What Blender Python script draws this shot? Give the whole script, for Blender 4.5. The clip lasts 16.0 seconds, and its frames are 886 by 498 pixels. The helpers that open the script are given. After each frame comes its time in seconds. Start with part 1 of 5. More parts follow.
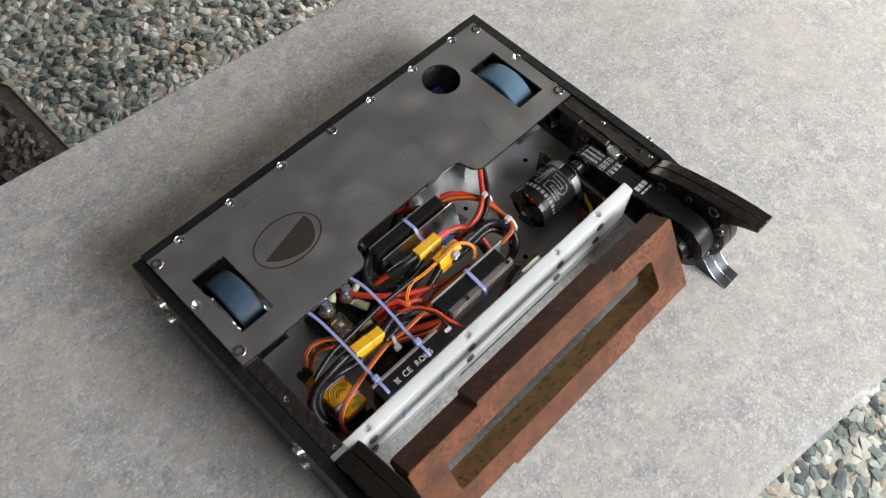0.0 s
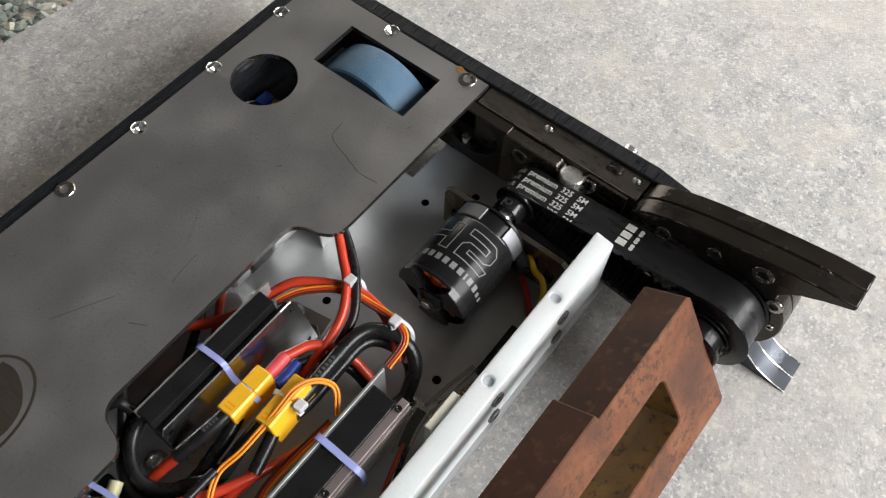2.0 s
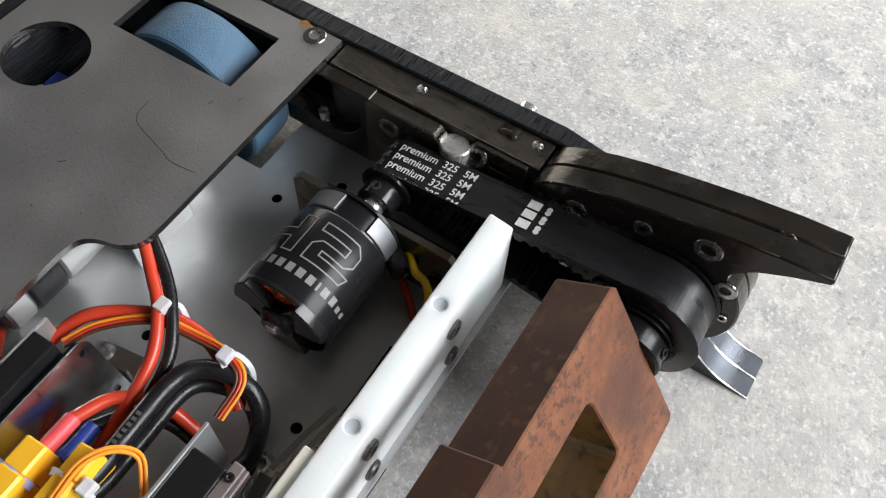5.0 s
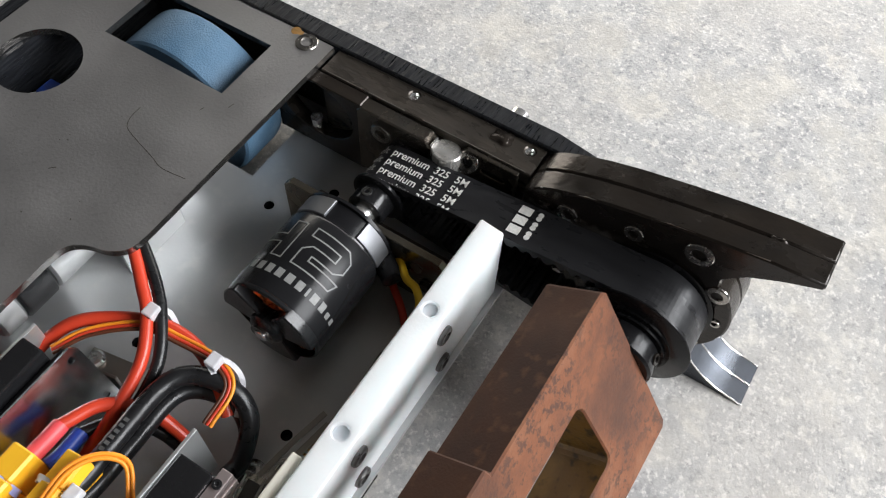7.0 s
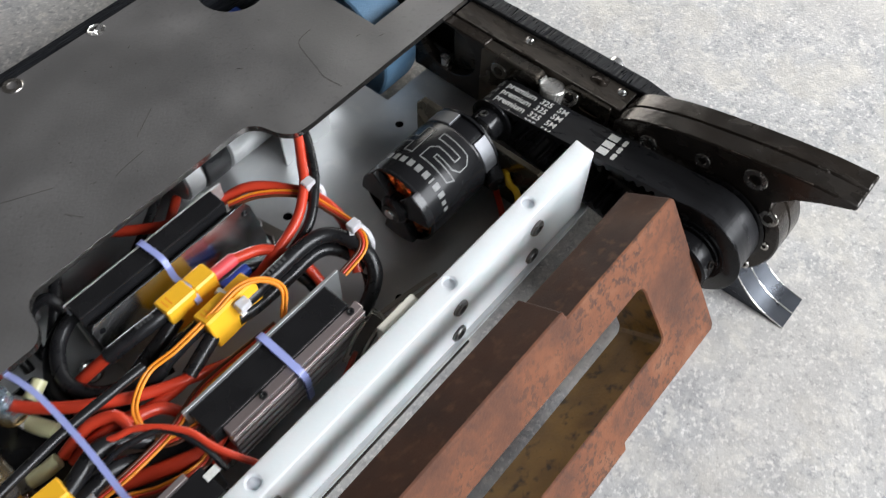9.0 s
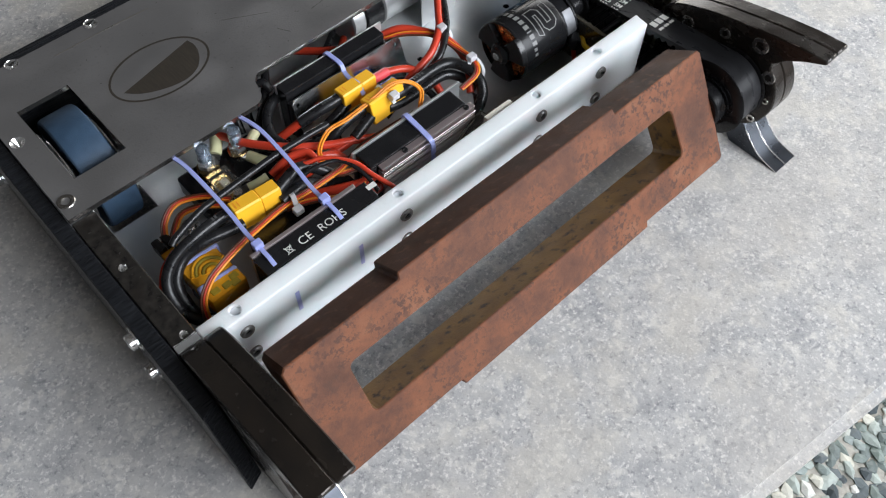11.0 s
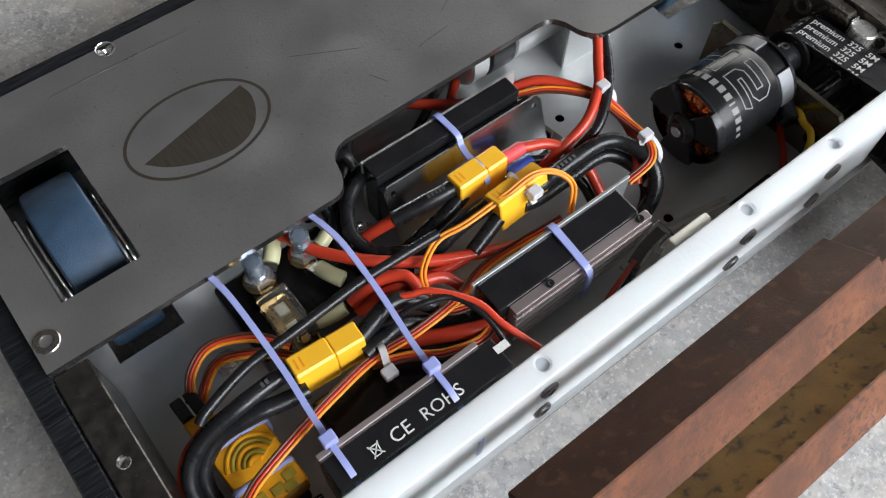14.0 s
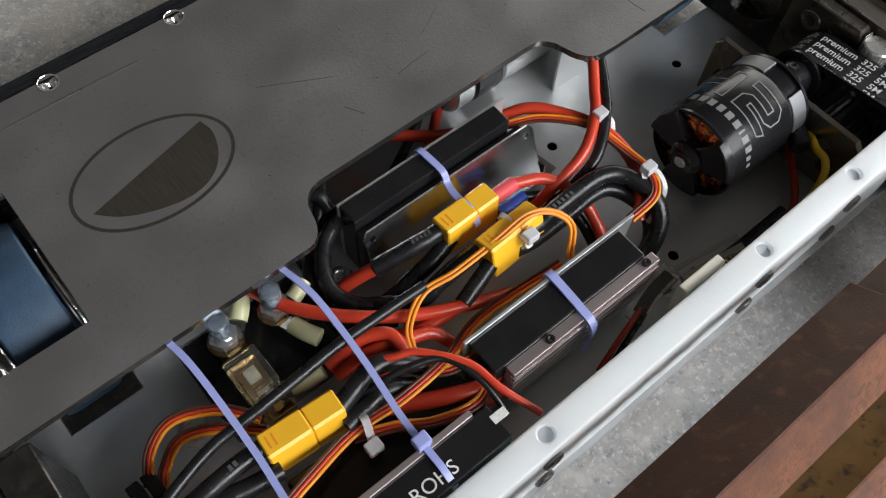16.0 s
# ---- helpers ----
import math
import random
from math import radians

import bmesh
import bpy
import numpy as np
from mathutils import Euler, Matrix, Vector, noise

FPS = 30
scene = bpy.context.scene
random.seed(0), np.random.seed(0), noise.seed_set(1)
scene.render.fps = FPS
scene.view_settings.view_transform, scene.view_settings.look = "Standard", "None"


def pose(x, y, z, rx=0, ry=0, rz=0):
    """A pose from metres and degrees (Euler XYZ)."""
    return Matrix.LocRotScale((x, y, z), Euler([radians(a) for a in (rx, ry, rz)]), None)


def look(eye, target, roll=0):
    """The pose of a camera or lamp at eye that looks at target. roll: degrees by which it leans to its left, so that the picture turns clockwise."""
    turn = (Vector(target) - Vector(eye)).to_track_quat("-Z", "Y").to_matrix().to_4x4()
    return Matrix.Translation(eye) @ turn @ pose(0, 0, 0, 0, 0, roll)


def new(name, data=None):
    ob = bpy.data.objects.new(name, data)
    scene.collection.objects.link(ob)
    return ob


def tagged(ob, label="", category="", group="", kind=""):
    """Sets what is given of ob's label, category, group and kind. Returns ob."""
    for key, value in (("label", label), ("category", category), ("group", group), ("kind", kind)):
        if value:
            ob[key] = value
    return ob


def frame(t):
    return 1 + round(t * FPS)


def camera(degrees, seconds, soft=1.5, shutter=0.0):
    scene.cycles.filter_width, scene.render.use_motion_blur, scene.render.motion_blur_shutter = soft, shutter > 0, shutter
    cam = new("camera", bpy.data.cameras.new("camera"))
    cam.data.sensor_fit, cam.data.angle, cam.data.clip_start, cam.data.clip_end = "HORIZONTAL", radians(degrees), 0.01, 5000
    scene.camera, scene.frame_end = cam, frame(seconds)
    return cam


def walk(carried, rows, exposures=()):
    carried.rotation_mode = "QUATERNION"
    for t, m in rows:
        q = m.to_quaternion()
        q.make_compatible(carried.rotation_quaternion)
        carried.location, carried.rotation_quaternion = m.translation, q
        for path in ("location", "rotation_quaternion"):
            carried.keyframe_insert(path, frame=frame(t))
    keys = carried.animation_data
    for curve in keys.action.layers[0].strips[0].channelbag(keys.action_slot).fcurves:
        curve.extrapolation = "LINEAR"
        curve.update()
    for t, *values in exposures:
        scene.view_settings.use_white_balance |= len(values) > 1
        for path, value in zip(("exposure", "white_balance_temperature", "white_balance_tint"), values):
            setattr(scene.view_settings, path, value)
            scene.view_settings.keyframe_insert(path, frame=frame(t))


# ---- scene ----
EXPOSURES = ((0, -0.05, 6650, 10), (1, 0.04, 6700, 10), (3.5, 0.02, 6550, 10), (4, 0.04, 6500, 10), (5, 0.14, 6470, 10), (7.5, 0.14, 6470, 10), (8, 0.12, 6440, 10), (9, 0.1, 6330, 10), (10, 0.06, 6190, 10), (12.5, -0.1, 6190, 10), (13.5, 0.0, 6230, 10), (14, 0.18, 6300, 10), (14.5, 0.22, 6380, 10), (15, -0.02, 6450, 10), (16, -0.1, 6480, 10))
# path begins
cam = camera(55.64, 16.0, 1.15, 0.2)
# seconds, eye x, y, z, yaw, pitch, roll
ROWS = [
    (0, -0.07474, -0.35651, 0.56460, -48.142, -60.307, 3.449),
    (0.5, -0.01399, -0.32011, 0.50513, -49.795, -59.107, 3.928),
    (1, 0.04484, -0.28769, 0.43505, -50.560, -60.554, 3.183),
    (1.5, 0.08489, -0.27208, 0.37541, -52.698, -60.587, 3.323),
    (2, 0.11262, -0.26116, 0.32799, -54.144, -60.255, 2.846),
    (2.5, 0.13261, -0.26151, 0.29755, -57.300, -59.659, 3.693),
    (3, 0.14245, -0.26205, 0.28066, -59.501, -59.685, 4.345),
    (3.5, 0.15451, -0.26415, 0.26457, -59.647, -59.162, 3.481),
    (4, 0.15855, -0.26616, 0.24966, -60.366, -58.898, 3.821),
    (4.5, 0.16417, -0.26741, 0.24194, -60.570, -58.766, 3.600),
    (5, 0.16526, -0.26575, 0.24219, -61.246, -58.626, 4.083),
    (5.2, 0.16541, -0.26694, 0.23924, -61.569, -58.608, 4.319),
    (7.5, 0.16698, -0.27004, 0.24075, -60.298, -57.598, 3.251),
    (8, 0.16325, -0.27108, 0.24029, -58.738, -57.359, 2.717),
    (8.5, 0.14103, -0.28156, 0.25296, -55.333, -57.016, 1.867),
    (9, 0.10015, -0.30471, 0.27219, -50.932, -57.108, 1.328),
    (9.5, 0.04281, -0.34383, 0.29778, -46.388, -57.305, 0.244),
    (10, -0.00495, -0.38097, 0.32738, -43.487, -57.273, -0.167),
    (10.2, -0.01661, -0.39262, 0.33130, -43.267, -57.266, -0.174),
    (11.2, -0.02995, -0.40440, 0.34078, -43.554, -57.345, 1.268),
    (12.3, -0.03129, -0.37617, 0.33626, -43.842, -57.424, 2.710),
    (12.5, -0.02486, -0.36446, 0.33023, -42.913, -57.687, 2.494),
    (13, -0.00281, -0.32435, 0.30594, -41.167, -58.877, 2.361),
    (13.5, 0.01992, -0.28781, 0.28047, -39.476, -59.792, 1.662),
    (14, 0.03488, -0.26257, 0.26035, -39.392, -60.955, 1.884),
    (14.5, 0.04094, -0.24796, 0.24249, -39.873, -61.523, 2.107),
    (15, 0.04718, -0.24178, 0.23761, -41.287, -61.248, 2.852),
    (15.5, 0.04963, -0.23912, 0.23898, -42.175, -60.937, 3.203),
    (16, 0.05176, -0.23672, 0.24165, -42.500, -60.940, 3.403),
]
walk(cam, [(t, pose(x, y, z, 0, 0, yaw) @ pose(0, 0, 0, 90 + pitch, 0, 0) @ pose(0, 0, 0, 0, 0, roll)) for t, x, y, z, yaw, pitch, roll in ROWS], EXPOSURES)
# path ends
# ---------------------------------------------------------------- light
world = bpy.data.worlds.new("sky")
scene.world = world
world.use_nodes = True
wn = world.node_tree
sky = wn.nodes.new("ShaderNodeTexSky")
sky.sky_type, sky.sun_disc = "NISHITA", False
sky.sun_elevation, sky.sun_rotation = radians(50), radians(80)
wn.links.new(sky.outputs[0], wn.nodes["Background"].inputs[0])
wn.nodes["Background"].inputs[1].default_value = 0.1


def daylight_lamp(name, eye, target, width, height, watts, colour):
    """An area lamp standing in for daylight at one of two openings in the added walls."""
    lamp = new(name, bpy.data.lights.new(name, "AREA"))
    lamp.data.shape, lamp.data.size, lamp.data.size_y = "RECTANGLE", width, height
    lamp.data.energy, lamp.data.color = watts, colour
    lamp.matrix_world = look(eye, target)
    return lamp


daylight_lamp("daylight_south", (0.8, -1.9, 1.05), (0.25, 0, -0.1), 1.8, 1.2, 86, (0.97, 0.985, 1.0))
daylight_lamp("daylight_east", (1.6, 0.3, -0.05), (0.2, 0.1, -0.1), 2.2, 1.3, 36, (1.0, 0.94, 0.84))


# ---------------------------------------------------------------- materials
def mat(name, colour, rough=0.5, metal=0.0, second=None, scale=40.0, amount=0.5, bump=0.0, bump_scale=200.0, rough_var=0.0,
        stretch=(1, 1, 1), spec=0.5, detail=4.0, lo=0.35, hi=0.65, third=None, third_scale=400.0):
    """A painted, metal or plastic surface: two colours mixed by noise, a third by finer noise, rough patches and fine relief."""
    m = bpy.data.materials.new(name)
    m.use_nodes = True
    nt = m.node_tree
    b = nt.nodes["Principled BSDF"]
    b.inputs["Base Color"].default_value = (*colour, 1)
    b.inputs["Roughness"].default_value, b.inputs["Metallic"].default_value = rough, metal
    b.inputs["Specular IOR Level"].default_value = spec
    co = nt.nodes.new("ShaderNodeTexCoord")
    mp = nt.nodes.new("ShaderNodeMapping")
    mp.inputs["Scale"].default_value = stretch
    nt.links.new(co.outputs["Object"], mp.inputs[0])

    def fac(sc, a, z, det=detail):
        n = nt.nodes.new("ShaderNodeTexNoise")
        n.inputs["Scale"].default_value, n.inputs["Detail"].default_value = sc, det
        nt.links.new(mp.outputs[0], n.inputs["Vector"])
        r = nt.nodes.new("ShaderNodeMapRange")
        r.inputs[1].default_value, r.inputs[2].default_value = a, z
        nt.links.new(n.outputs[0], r.inputs[0])
        return r.outputs[0]

    last = None
    if second:
        f = fac(scale, lo, hi)
        mx = nt.nodes.new("ShaderNodeMix")
        mx.data_type = "RGBA"
        mx.inputs[6].default_value, mx.inputs[7].default_value = (*colour, 1), (*second, 1)
        sc = nt.nodes.new("ShaderNodeMath")
        sc.operation = "MULTIPLY"
        sc.inputs[1].default_value = amount
        nt.links.new(f, sc.inputs[0])
        nt.links.new(sc.outputs[0], mx.inputs[0])
        last = mx.outputs[2]
    if third:
        f = fac(third_scale, 0.55, 0.72, 2.0)
        mx = nt.nodes.new("ShaderNodeMix")
        mx.data_type = "RGBA"
        nt.links.new(f, mx.inputs[0])
        mx.inputs[6].default_value, mx.inputs[7].default_value = (*colour, 1), (*third, 1)
        if last:
            nt.links.new(last, mx.inputs[6])
        last = mx.outputs[2]
    if last:
        nt.links.new(last, b.inputs["Base Color"])
    if rough_var:
        f = fac(scale * 1.7, 0.3, 0.7)
        r = nt.nodes.new("ShaderNodeMapRange")
        r.inputs[3].default_value, r.inputs[4].default_value = max(0.02, rough - rough_var), min(1, rough + rough_var)
        nt.links.new(f, r.inputs[0])
        nt.links.new(r.outputs[0], b.inputs["Roughness"])
    if bump:
        n = nt.nodes.new("ShaderNodeTexNoise")
        n.inputs["Scale"].default_value, n.inputs["Detail"].default_value = bump_scale, 3
        nt.links.new(mp.outputs[0], n.inputs["Vector"])
        bp = nt.nodes.new("ShaderNodeBump")
        bp.inputs["Strength"].default_value, bp.inputs["Distance"].default_value = bump, 0.001
        nt.links.new(n.outputs[0], bp.inputs["Height"])
        nt.links.new(bp.outputs[0], b.inputs["Normal"])
    return m




def laminate_material():
    """Printed stone-grey laminate: cloudy mottling, fine grain, dark and pale flecks."""
    m = bpy.data.materials.new("laminate")
    m.use_nodes = True
    nt = m.node_tree
    b = nt.nodes["Principled BSDF"]
    co = nt.nodes.new("ShaderNodeTexCoord")

    def noise_at(scale, detail, rough, shift=0.0):
        mp = nt.nodes.new("ShaderNodeMapping")
        mp.inputs["Location"].default_value = (shift, shift, 0)
        nt.links.new(co.outputs["Object"], mp.inputs[0])
        n = nt.nodes.new("ShaderNodeTexNoise")
        n.inputs["Scale"].default_value, n.inputs["Detail"].default_value, n.inputs["Roughness"].default_value = scale, detail, rough
        nt.links.new(mp.outputs[0], n.inputs["Vector"])
        return n.outputs[0]

    ramp = nt.nodes.new("ShaderNodeValToRGB")
    e = ramp.color_ramp.elements
    e[0].position, e[0].color = 0.30, (0.27, 0.27, 0.28, 1)
    e[1].position, e[1].color = 0.68, (0.60, 0.585, 0.56, 1)
    k = e.new(0.48)
    k.color = (0.44, 0.435, 0.43, 1)
    nt.links.new(noise_at(48, 14, 0.8), ramp.inputs[0])
    last = ramp.outputs[0]
    for scale, lo, hi, tone, most, shift in ((330, 0.55, 0.68, (0.17, 0.17, 0.185), 0.6, 3.1), (460, 0.54, 0.66, (0.84, 0.81, 0.77), 0.65, 7.7), (120, 0.55, 0.66, (0.74, 0.71, 0.65), 0.55, 9.1), (26, 0.50, 0.64, (0.60, 0.56, 0.49), 0.45, 5.5), (9, 0.45, 0.65, (0.52, 0.48, 0.43), 0.35, 1.3)):
        r = nt.nodes.new("ShaderNodeMapRange")
        r.inputs[1].default_value, r.inputs[2].default_value, r.inputs[4].default_value = lo, hi, most
        nt.links.new(noise_at(scale, 4, 0.6, shift), r.inputs[0])
        mx = nt.nodes.new("ShaderNodeMix")
        mx.data_type = "RGBA"
        nt.links.new(r.outputs[0], mx.inputs[0])
        nt.links.new(last, mx.inputs[6])
        mx.inputs[7].default_value = (*tone, 1)
        last = mx.outputs[2]
    nt.links.new(last, b.inputs["Base Color"])
    b.inputs["Roughness"].default_value, b.inputs["Specular IOR Level"].default_value = 0.42, 0.4
    bp = nt.nodes.new("ShaderNodeBump")
    bp.inputs["Strength"].default_value, bp.inputs["Distance"].default_value = 0.5, 0.0006
    nt.links.new(noise_at(650, 3, 0.6), bp.inputs["Height"])
    nt.links.new(bp.outputs[0], b.inputs["Normal"])
    return m


LAMINATE = laminate_material()
STEEL = mat("brushed_steel", (0.325, 0.316, 0.312), 0.42, 0.75, (0.262, 0.255, 0.250), 17, 0.75, 0.11, 900, 0.13, third=(0.285, 0.278, 0.274), third_scale=420, detail=9)
HDPE = mat("black_plastic", (0.007, 0.0075, 0.009), 0.34, 0, (0.024, 0.026, 0.030), 800, 0.5, 0.6, 700, 0.1, stretch=(0.12, 1, 1), spec=0.35)
DARKSTEEL = mat("dark_steel", (0.027, 0.0232, 0.0205), 0.22, 0.5, (0.060, 0.046, 0.035), 70, 0.45, 0.10, 500, 0.09, stretch=(1, 0.7, 1), third=(0.036, 0.030, 0.025), third_scale=380, detail=8)
ALU = mat("aluminium", (0.78, 0.79, 0.79), 0.4, 0.85, (0.66, 0.67, 0.67), 25, 0.6, 0.04, 500, 0.08)
NYLON = mat("white_plastic", (0.85, 0.935, 1.0), 0.55, 0, (0.81, 0.905, 0.98), 30, 0.6, 0.12, 600, 0.06, spec=0.3)
nb = NYLON.node_tree.nodes["Principled BSDF"]
nb.inputs["Subsurface Weight"].default_value, nb.inputs["Subsurface Scale"].default_value = 0.85, 0.014
nb.inputs["Subsurface Radius"].default_value = (0.9, 1.0, 1.0)
def rust_material():
    """Old rust: brown with paler and orange clouds, and clusters of fine dark pits."""
    m = bpy.data.materials.new("rusted_steel")
    m.use_nodes = True
    nt = m.node_tree
    b = nt.nodes["Principled BSDF"]
    co = nt.nodes.new("ShaderNodeTexCoord")

    def noise_at(scale, detail, rough):
        n = nt.nodes.new("ShaderNodeTexNoise")
        n.inputs["Scale"].default_value, n.inputs["Detail"].default_value, n.inputs["Roughness"].default_value = scale, detail, rough
        nt.links.new(co.outputs["Object"], n.inputs["Vector"])
        return n.outputs[0]

    ramp = nt.nodes.new("ShaderNodeValToRGB")
    e = ramp.color_ramp.elements
    e[0].position, e[0].color = 0.30, (0.074, 0.031, 0.018, 1)
    e[1].position, e[1].color = 0.72, (0.222, 0.098, 0.052, 1)
    for at, tone in ((0.44, (0.122, 0.048, 0.026, 1)), (0.57, (0.185, 0.068, 0.031, 1))):
        e.new(at).color = tone
    nt.links.new(noise_at(38, 12, 0.62), ramp.inputs[0])
    pits, where, both, mx = (nt.nodes.new(k) for k in ("ShaderNodeMapRange", "ShaderNodeMapRange", "ShaderNodeMath", "ShaderNodeMix"))
    pits.inputs[1].default_value, pits.inputs[2].default_value = 0.50, 0.57
    where.inputs[1].default_value, where.inputs[2].default_value, where.inputs[3].default_value = 0.38, 0.58, 0.25
    both.operation, mx.data_type = "MULTIPLY", "RGBA"
    nt.links.new(noise_at(290, 10, 0.72), pits.inputs[0])
    nt.links.new(noise_at(45, 4, 0.5), where.inputs[0])
    nt.links.new(pits.outputs[0], both.inputs[0])
    nt.links.new(where.outputs[0], both.inputs[1])
    nt.links.new(both.outputs[0], mx.inputs[0])
    nt.links.new(ramp.outputs[0], mx.inputs[6])
    mx.inputs[7].default_value = (0.078, 0.036, 0.023, 1)
    nt.links.new(mx.outputs[2], b.inputs["Base Color"])
    b.inputs["Roughness"].default_value, b.inputs["Metallic"].default_value = 0.58, 0.0
    b.inputs["Specular IOR Level"].default_value = 0.3
    bp = nt.nodes.new("ShaderNodeBump")
    bp.inputs["Strength"].default_value, bp.inputs["Distance"].default_value = 0.2, 0.0006
    nt.links.new(noise_at(900, 4, 0.6), bp.inputs["Height"])
    nt.links.new(bp.outputs[0], b.inputs["Normal"])
    return m


RUST = rust_material()
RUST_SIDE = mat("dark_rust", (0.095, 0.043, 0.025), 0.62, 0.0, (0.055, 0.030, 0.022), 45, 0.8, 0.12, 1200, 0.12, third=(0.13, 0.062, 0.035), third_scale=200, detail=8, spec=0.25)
RUST_SLOT = mat("amber_rust", (0.30, 0.155, 0.032), 0.42, 0.05, (0.16, 0.082, 0.022), 60, 0.9, 0.15, 900, 0.12, third=(0.06, 0.035, 0.015), third_scale=220, detail=8)
BLACK = mat("black_gloss", (0.010, 0.010, 0.011), 0.2, 0, (0.018, 0.018, 0.019), 60, 0.5, 0.03, 260, 0.07, spec=0.42)
CHROME = mat("bright_metal", (0.82, 0.81, 0.79), 0.2, 0.85, (0.6, 0.59, 0.57), 120, 0.5, 0, 1, 0.08)
BLUE_DARK = mat("dark_blue_wheel", (0.030, 0.062, 0.108), 0.6, 0, (0.018, 0.041, 0.075), 120, 0.8, 0.18, 1500, 0.1, detail=8)
BLUE = mat("blue_wheel", (0.085, 0.165, 0.255), 0.62, 0, (0.055, 0.12, 0.195), 90, 0.7, 0.35, 1500, 0.1, third=(0.11, 0.19, 0.27), third_scale=35)


# ---------------------------------------------------------------- mesh helpers
def part(name, bm, material, parent=None, label="", smooth=False):
    me = bpy.data.meshes.new(name)
    bmesh.ops.recalc_face_normals(bm, faces=bm.faces)
    if smooth:
        for f in bm.faces:
            f.smooth = True
    bm.to_mesh(me)
    bm.free()
    me.materials.append(material)
    if smooth:
        me.set_sharp_from_angle(angle=radians(35))
    ob = new(name, me)
    ob.parent = parent
    if label:
        ob["label"] = label
    return ob


def thing(name, label, category, at=(0, 0, 0), group="", kind=""):
    e = new(name)
    e.location = at
    e.empty_display_size = 0.01
    return tagged(e, label, category, group, kind)


def box(x0, x1, y0, y1, z0, z1, bevel=0.0, m=None, seg=2):
    bm = bmesh.new()
    bmesh.ops.create_cube(bm, size=1)
    for v in bm.verts:
        v.co = ((x0 + x1) / 2 + v.co.x * (x1 - x0), (y0 + y1) / 2 + v.co.y * (y1 - y0), (z0 + z1) / 2 + v.co.z * (z1 - z0))
    if bevel:
        bmesh.ops.bevel(bm, geom=bm.edges[:], offset=bevel, segments=seg, affect="EDGES", profile=0.5)
    if m:
        bm.transform(m)
    return bm


def prism(outline, z0, z1, holes=(), bevel=0.0, m=None):
    """An outline of x, y with holes, as a solid from z0 to z1."""
    bm = bmesh.new()
    loops = []
    for pts in (outline, *holes):
        vs = [bm.verts.new((x, y, z1)) for x, y in pts]
        loops.append([bm.edges.new((vs[i], vs[(i + 1) % len(vs)])) for i in range(len(vs))])
    bmesh.ops.triangle_fill(bm, edges=[e for l in loops for e in l], use_beauty=True)
    bmesh.ops.dissolve_limit(bm, angle_limit=0.01, verts=bm.verts[:], edges=[e for e in bm.edges if not e.is_boundary])
    out = bmesh.ops.extrude_face_region(bm, geom=bm.faces[:])
    for v in out["geom"]:
        if isinstance(v, bmesh.types.BMVert):
            v.co.z = z0
    bmesh.ops.recalc_face_normals(bm, faces=bm.faces)
    if bevel:
        es = [e for e in bm.edges if len(e.link_faces) == 2 and e.calc_face_angle(0) > 0.9]
        bmesh.ops.bevel(bm, geom=es, offset=bevel, segments=1, affect="EDGES")
    if m:
        bm.transform(m)
    return bm


def lathe(profile, n=32, m=None, closed=False):
    """Rings of (radius, height) turned about z. A radius of 0 closes the end."""
    bm = bmesh.new()
    rings = []
    for r, h in profile:
        if r <= 1e-7:
            rings.append([bm.verts.new((0, 0, h))])
        else:
            rings.append([bm.verts.new((r * math.cos(2 * math.pi * k / n), r * math.sin(2 * math.pi * k / n), h)) for k in range(n)])
    pairs = list(zip(rings, rings[1:])) + ([(rings[-1], rings[0])] if closed else [])
    for a, b in pairs:
        for k in range(n):
            q = [a[k % len(a)], a[(k + 1) % len(a)], b[(k + 1) % len(b)], b[k % len(b)]]
            q = list(dict.fromkeys(q))
            if len(q) > 2:
                bm.faces.new(q)
    if m:
        bm.transform(m)
    return bm


def join(*bms):
    out = bmesh.new()
    for b in bms:
        me = bpy.data.meshes.new("tmp")
        b.to_mesh(me)
        b.free()
        out.from_mesh(me)
        bpy.data.meshes.remove(me)
    return out


def circle(cx, cy, r, n=24, a0=0.0):
    return [(cx + r * math.cos(a0 + 2 * math.pi * k / n), cy + r * math.sin(a0 + 2 * math.pi * k / n)) for k in range(n)]


ALONG_X = Matrix(((0, 0, 1, 0), (1, 0, 0, 0), (0, 1, 0, 0), (0, 0, 0, 1)))   # takes local x, y, z to world y, z, x
ALONG_Y = pose(0, 0, 0, 90, 0, 0)                                            # takes local z to world -y


def mm(pts):
    return [tuple(c / 1000 for c in p) for p in pts]


TABLE_Z = -0.0665
MORTAR = mat("mortar", (0.46, 0.44, 0.39), 0.9, 0, (0.20, 0.19, 0.17), 60, 0.7, 0.8, 300, 0.05)
# mortar darkened to carry the shade on one paving panel
MORTAR_SHADED = mat("shaded_mortar", (0.10, 0.092, 0.082), 0.9, 0, (0.05, 0.046, 0.042), 60, 0.7, 0.8, 300, 0.05)
CEILING = mat("dark_ceiling", (0.10, 0.085, 0.075), 0.8, 0, (0.07, 0.06, 0.05), 5, 0.7, 0.2, 100, 0.05)
PLASTER = mat("plaster", (0.15, 0.147, 0.145), 0.85, 0, (0.12, 0.118, 0.115), 3, 0.7, 0.3, 200, 0.05)
ENGRAVED = mat("engraved", (0.066, 0.055, 0.042), 0.45, 0.4, (0.038, 0.033, 0.028), 300, 0.7, 0, 1, 0.1, stretch=(4, 0.3, 1))
RUBBER = mat("rubber", (0.012, 0.012, 0.013), 0.34, 0, (0.024, 0.024, 0.026), 160, 0.6, 0.10, 420, 0.12, stretch=(1, 0.3, 0.3), spec=0.3)
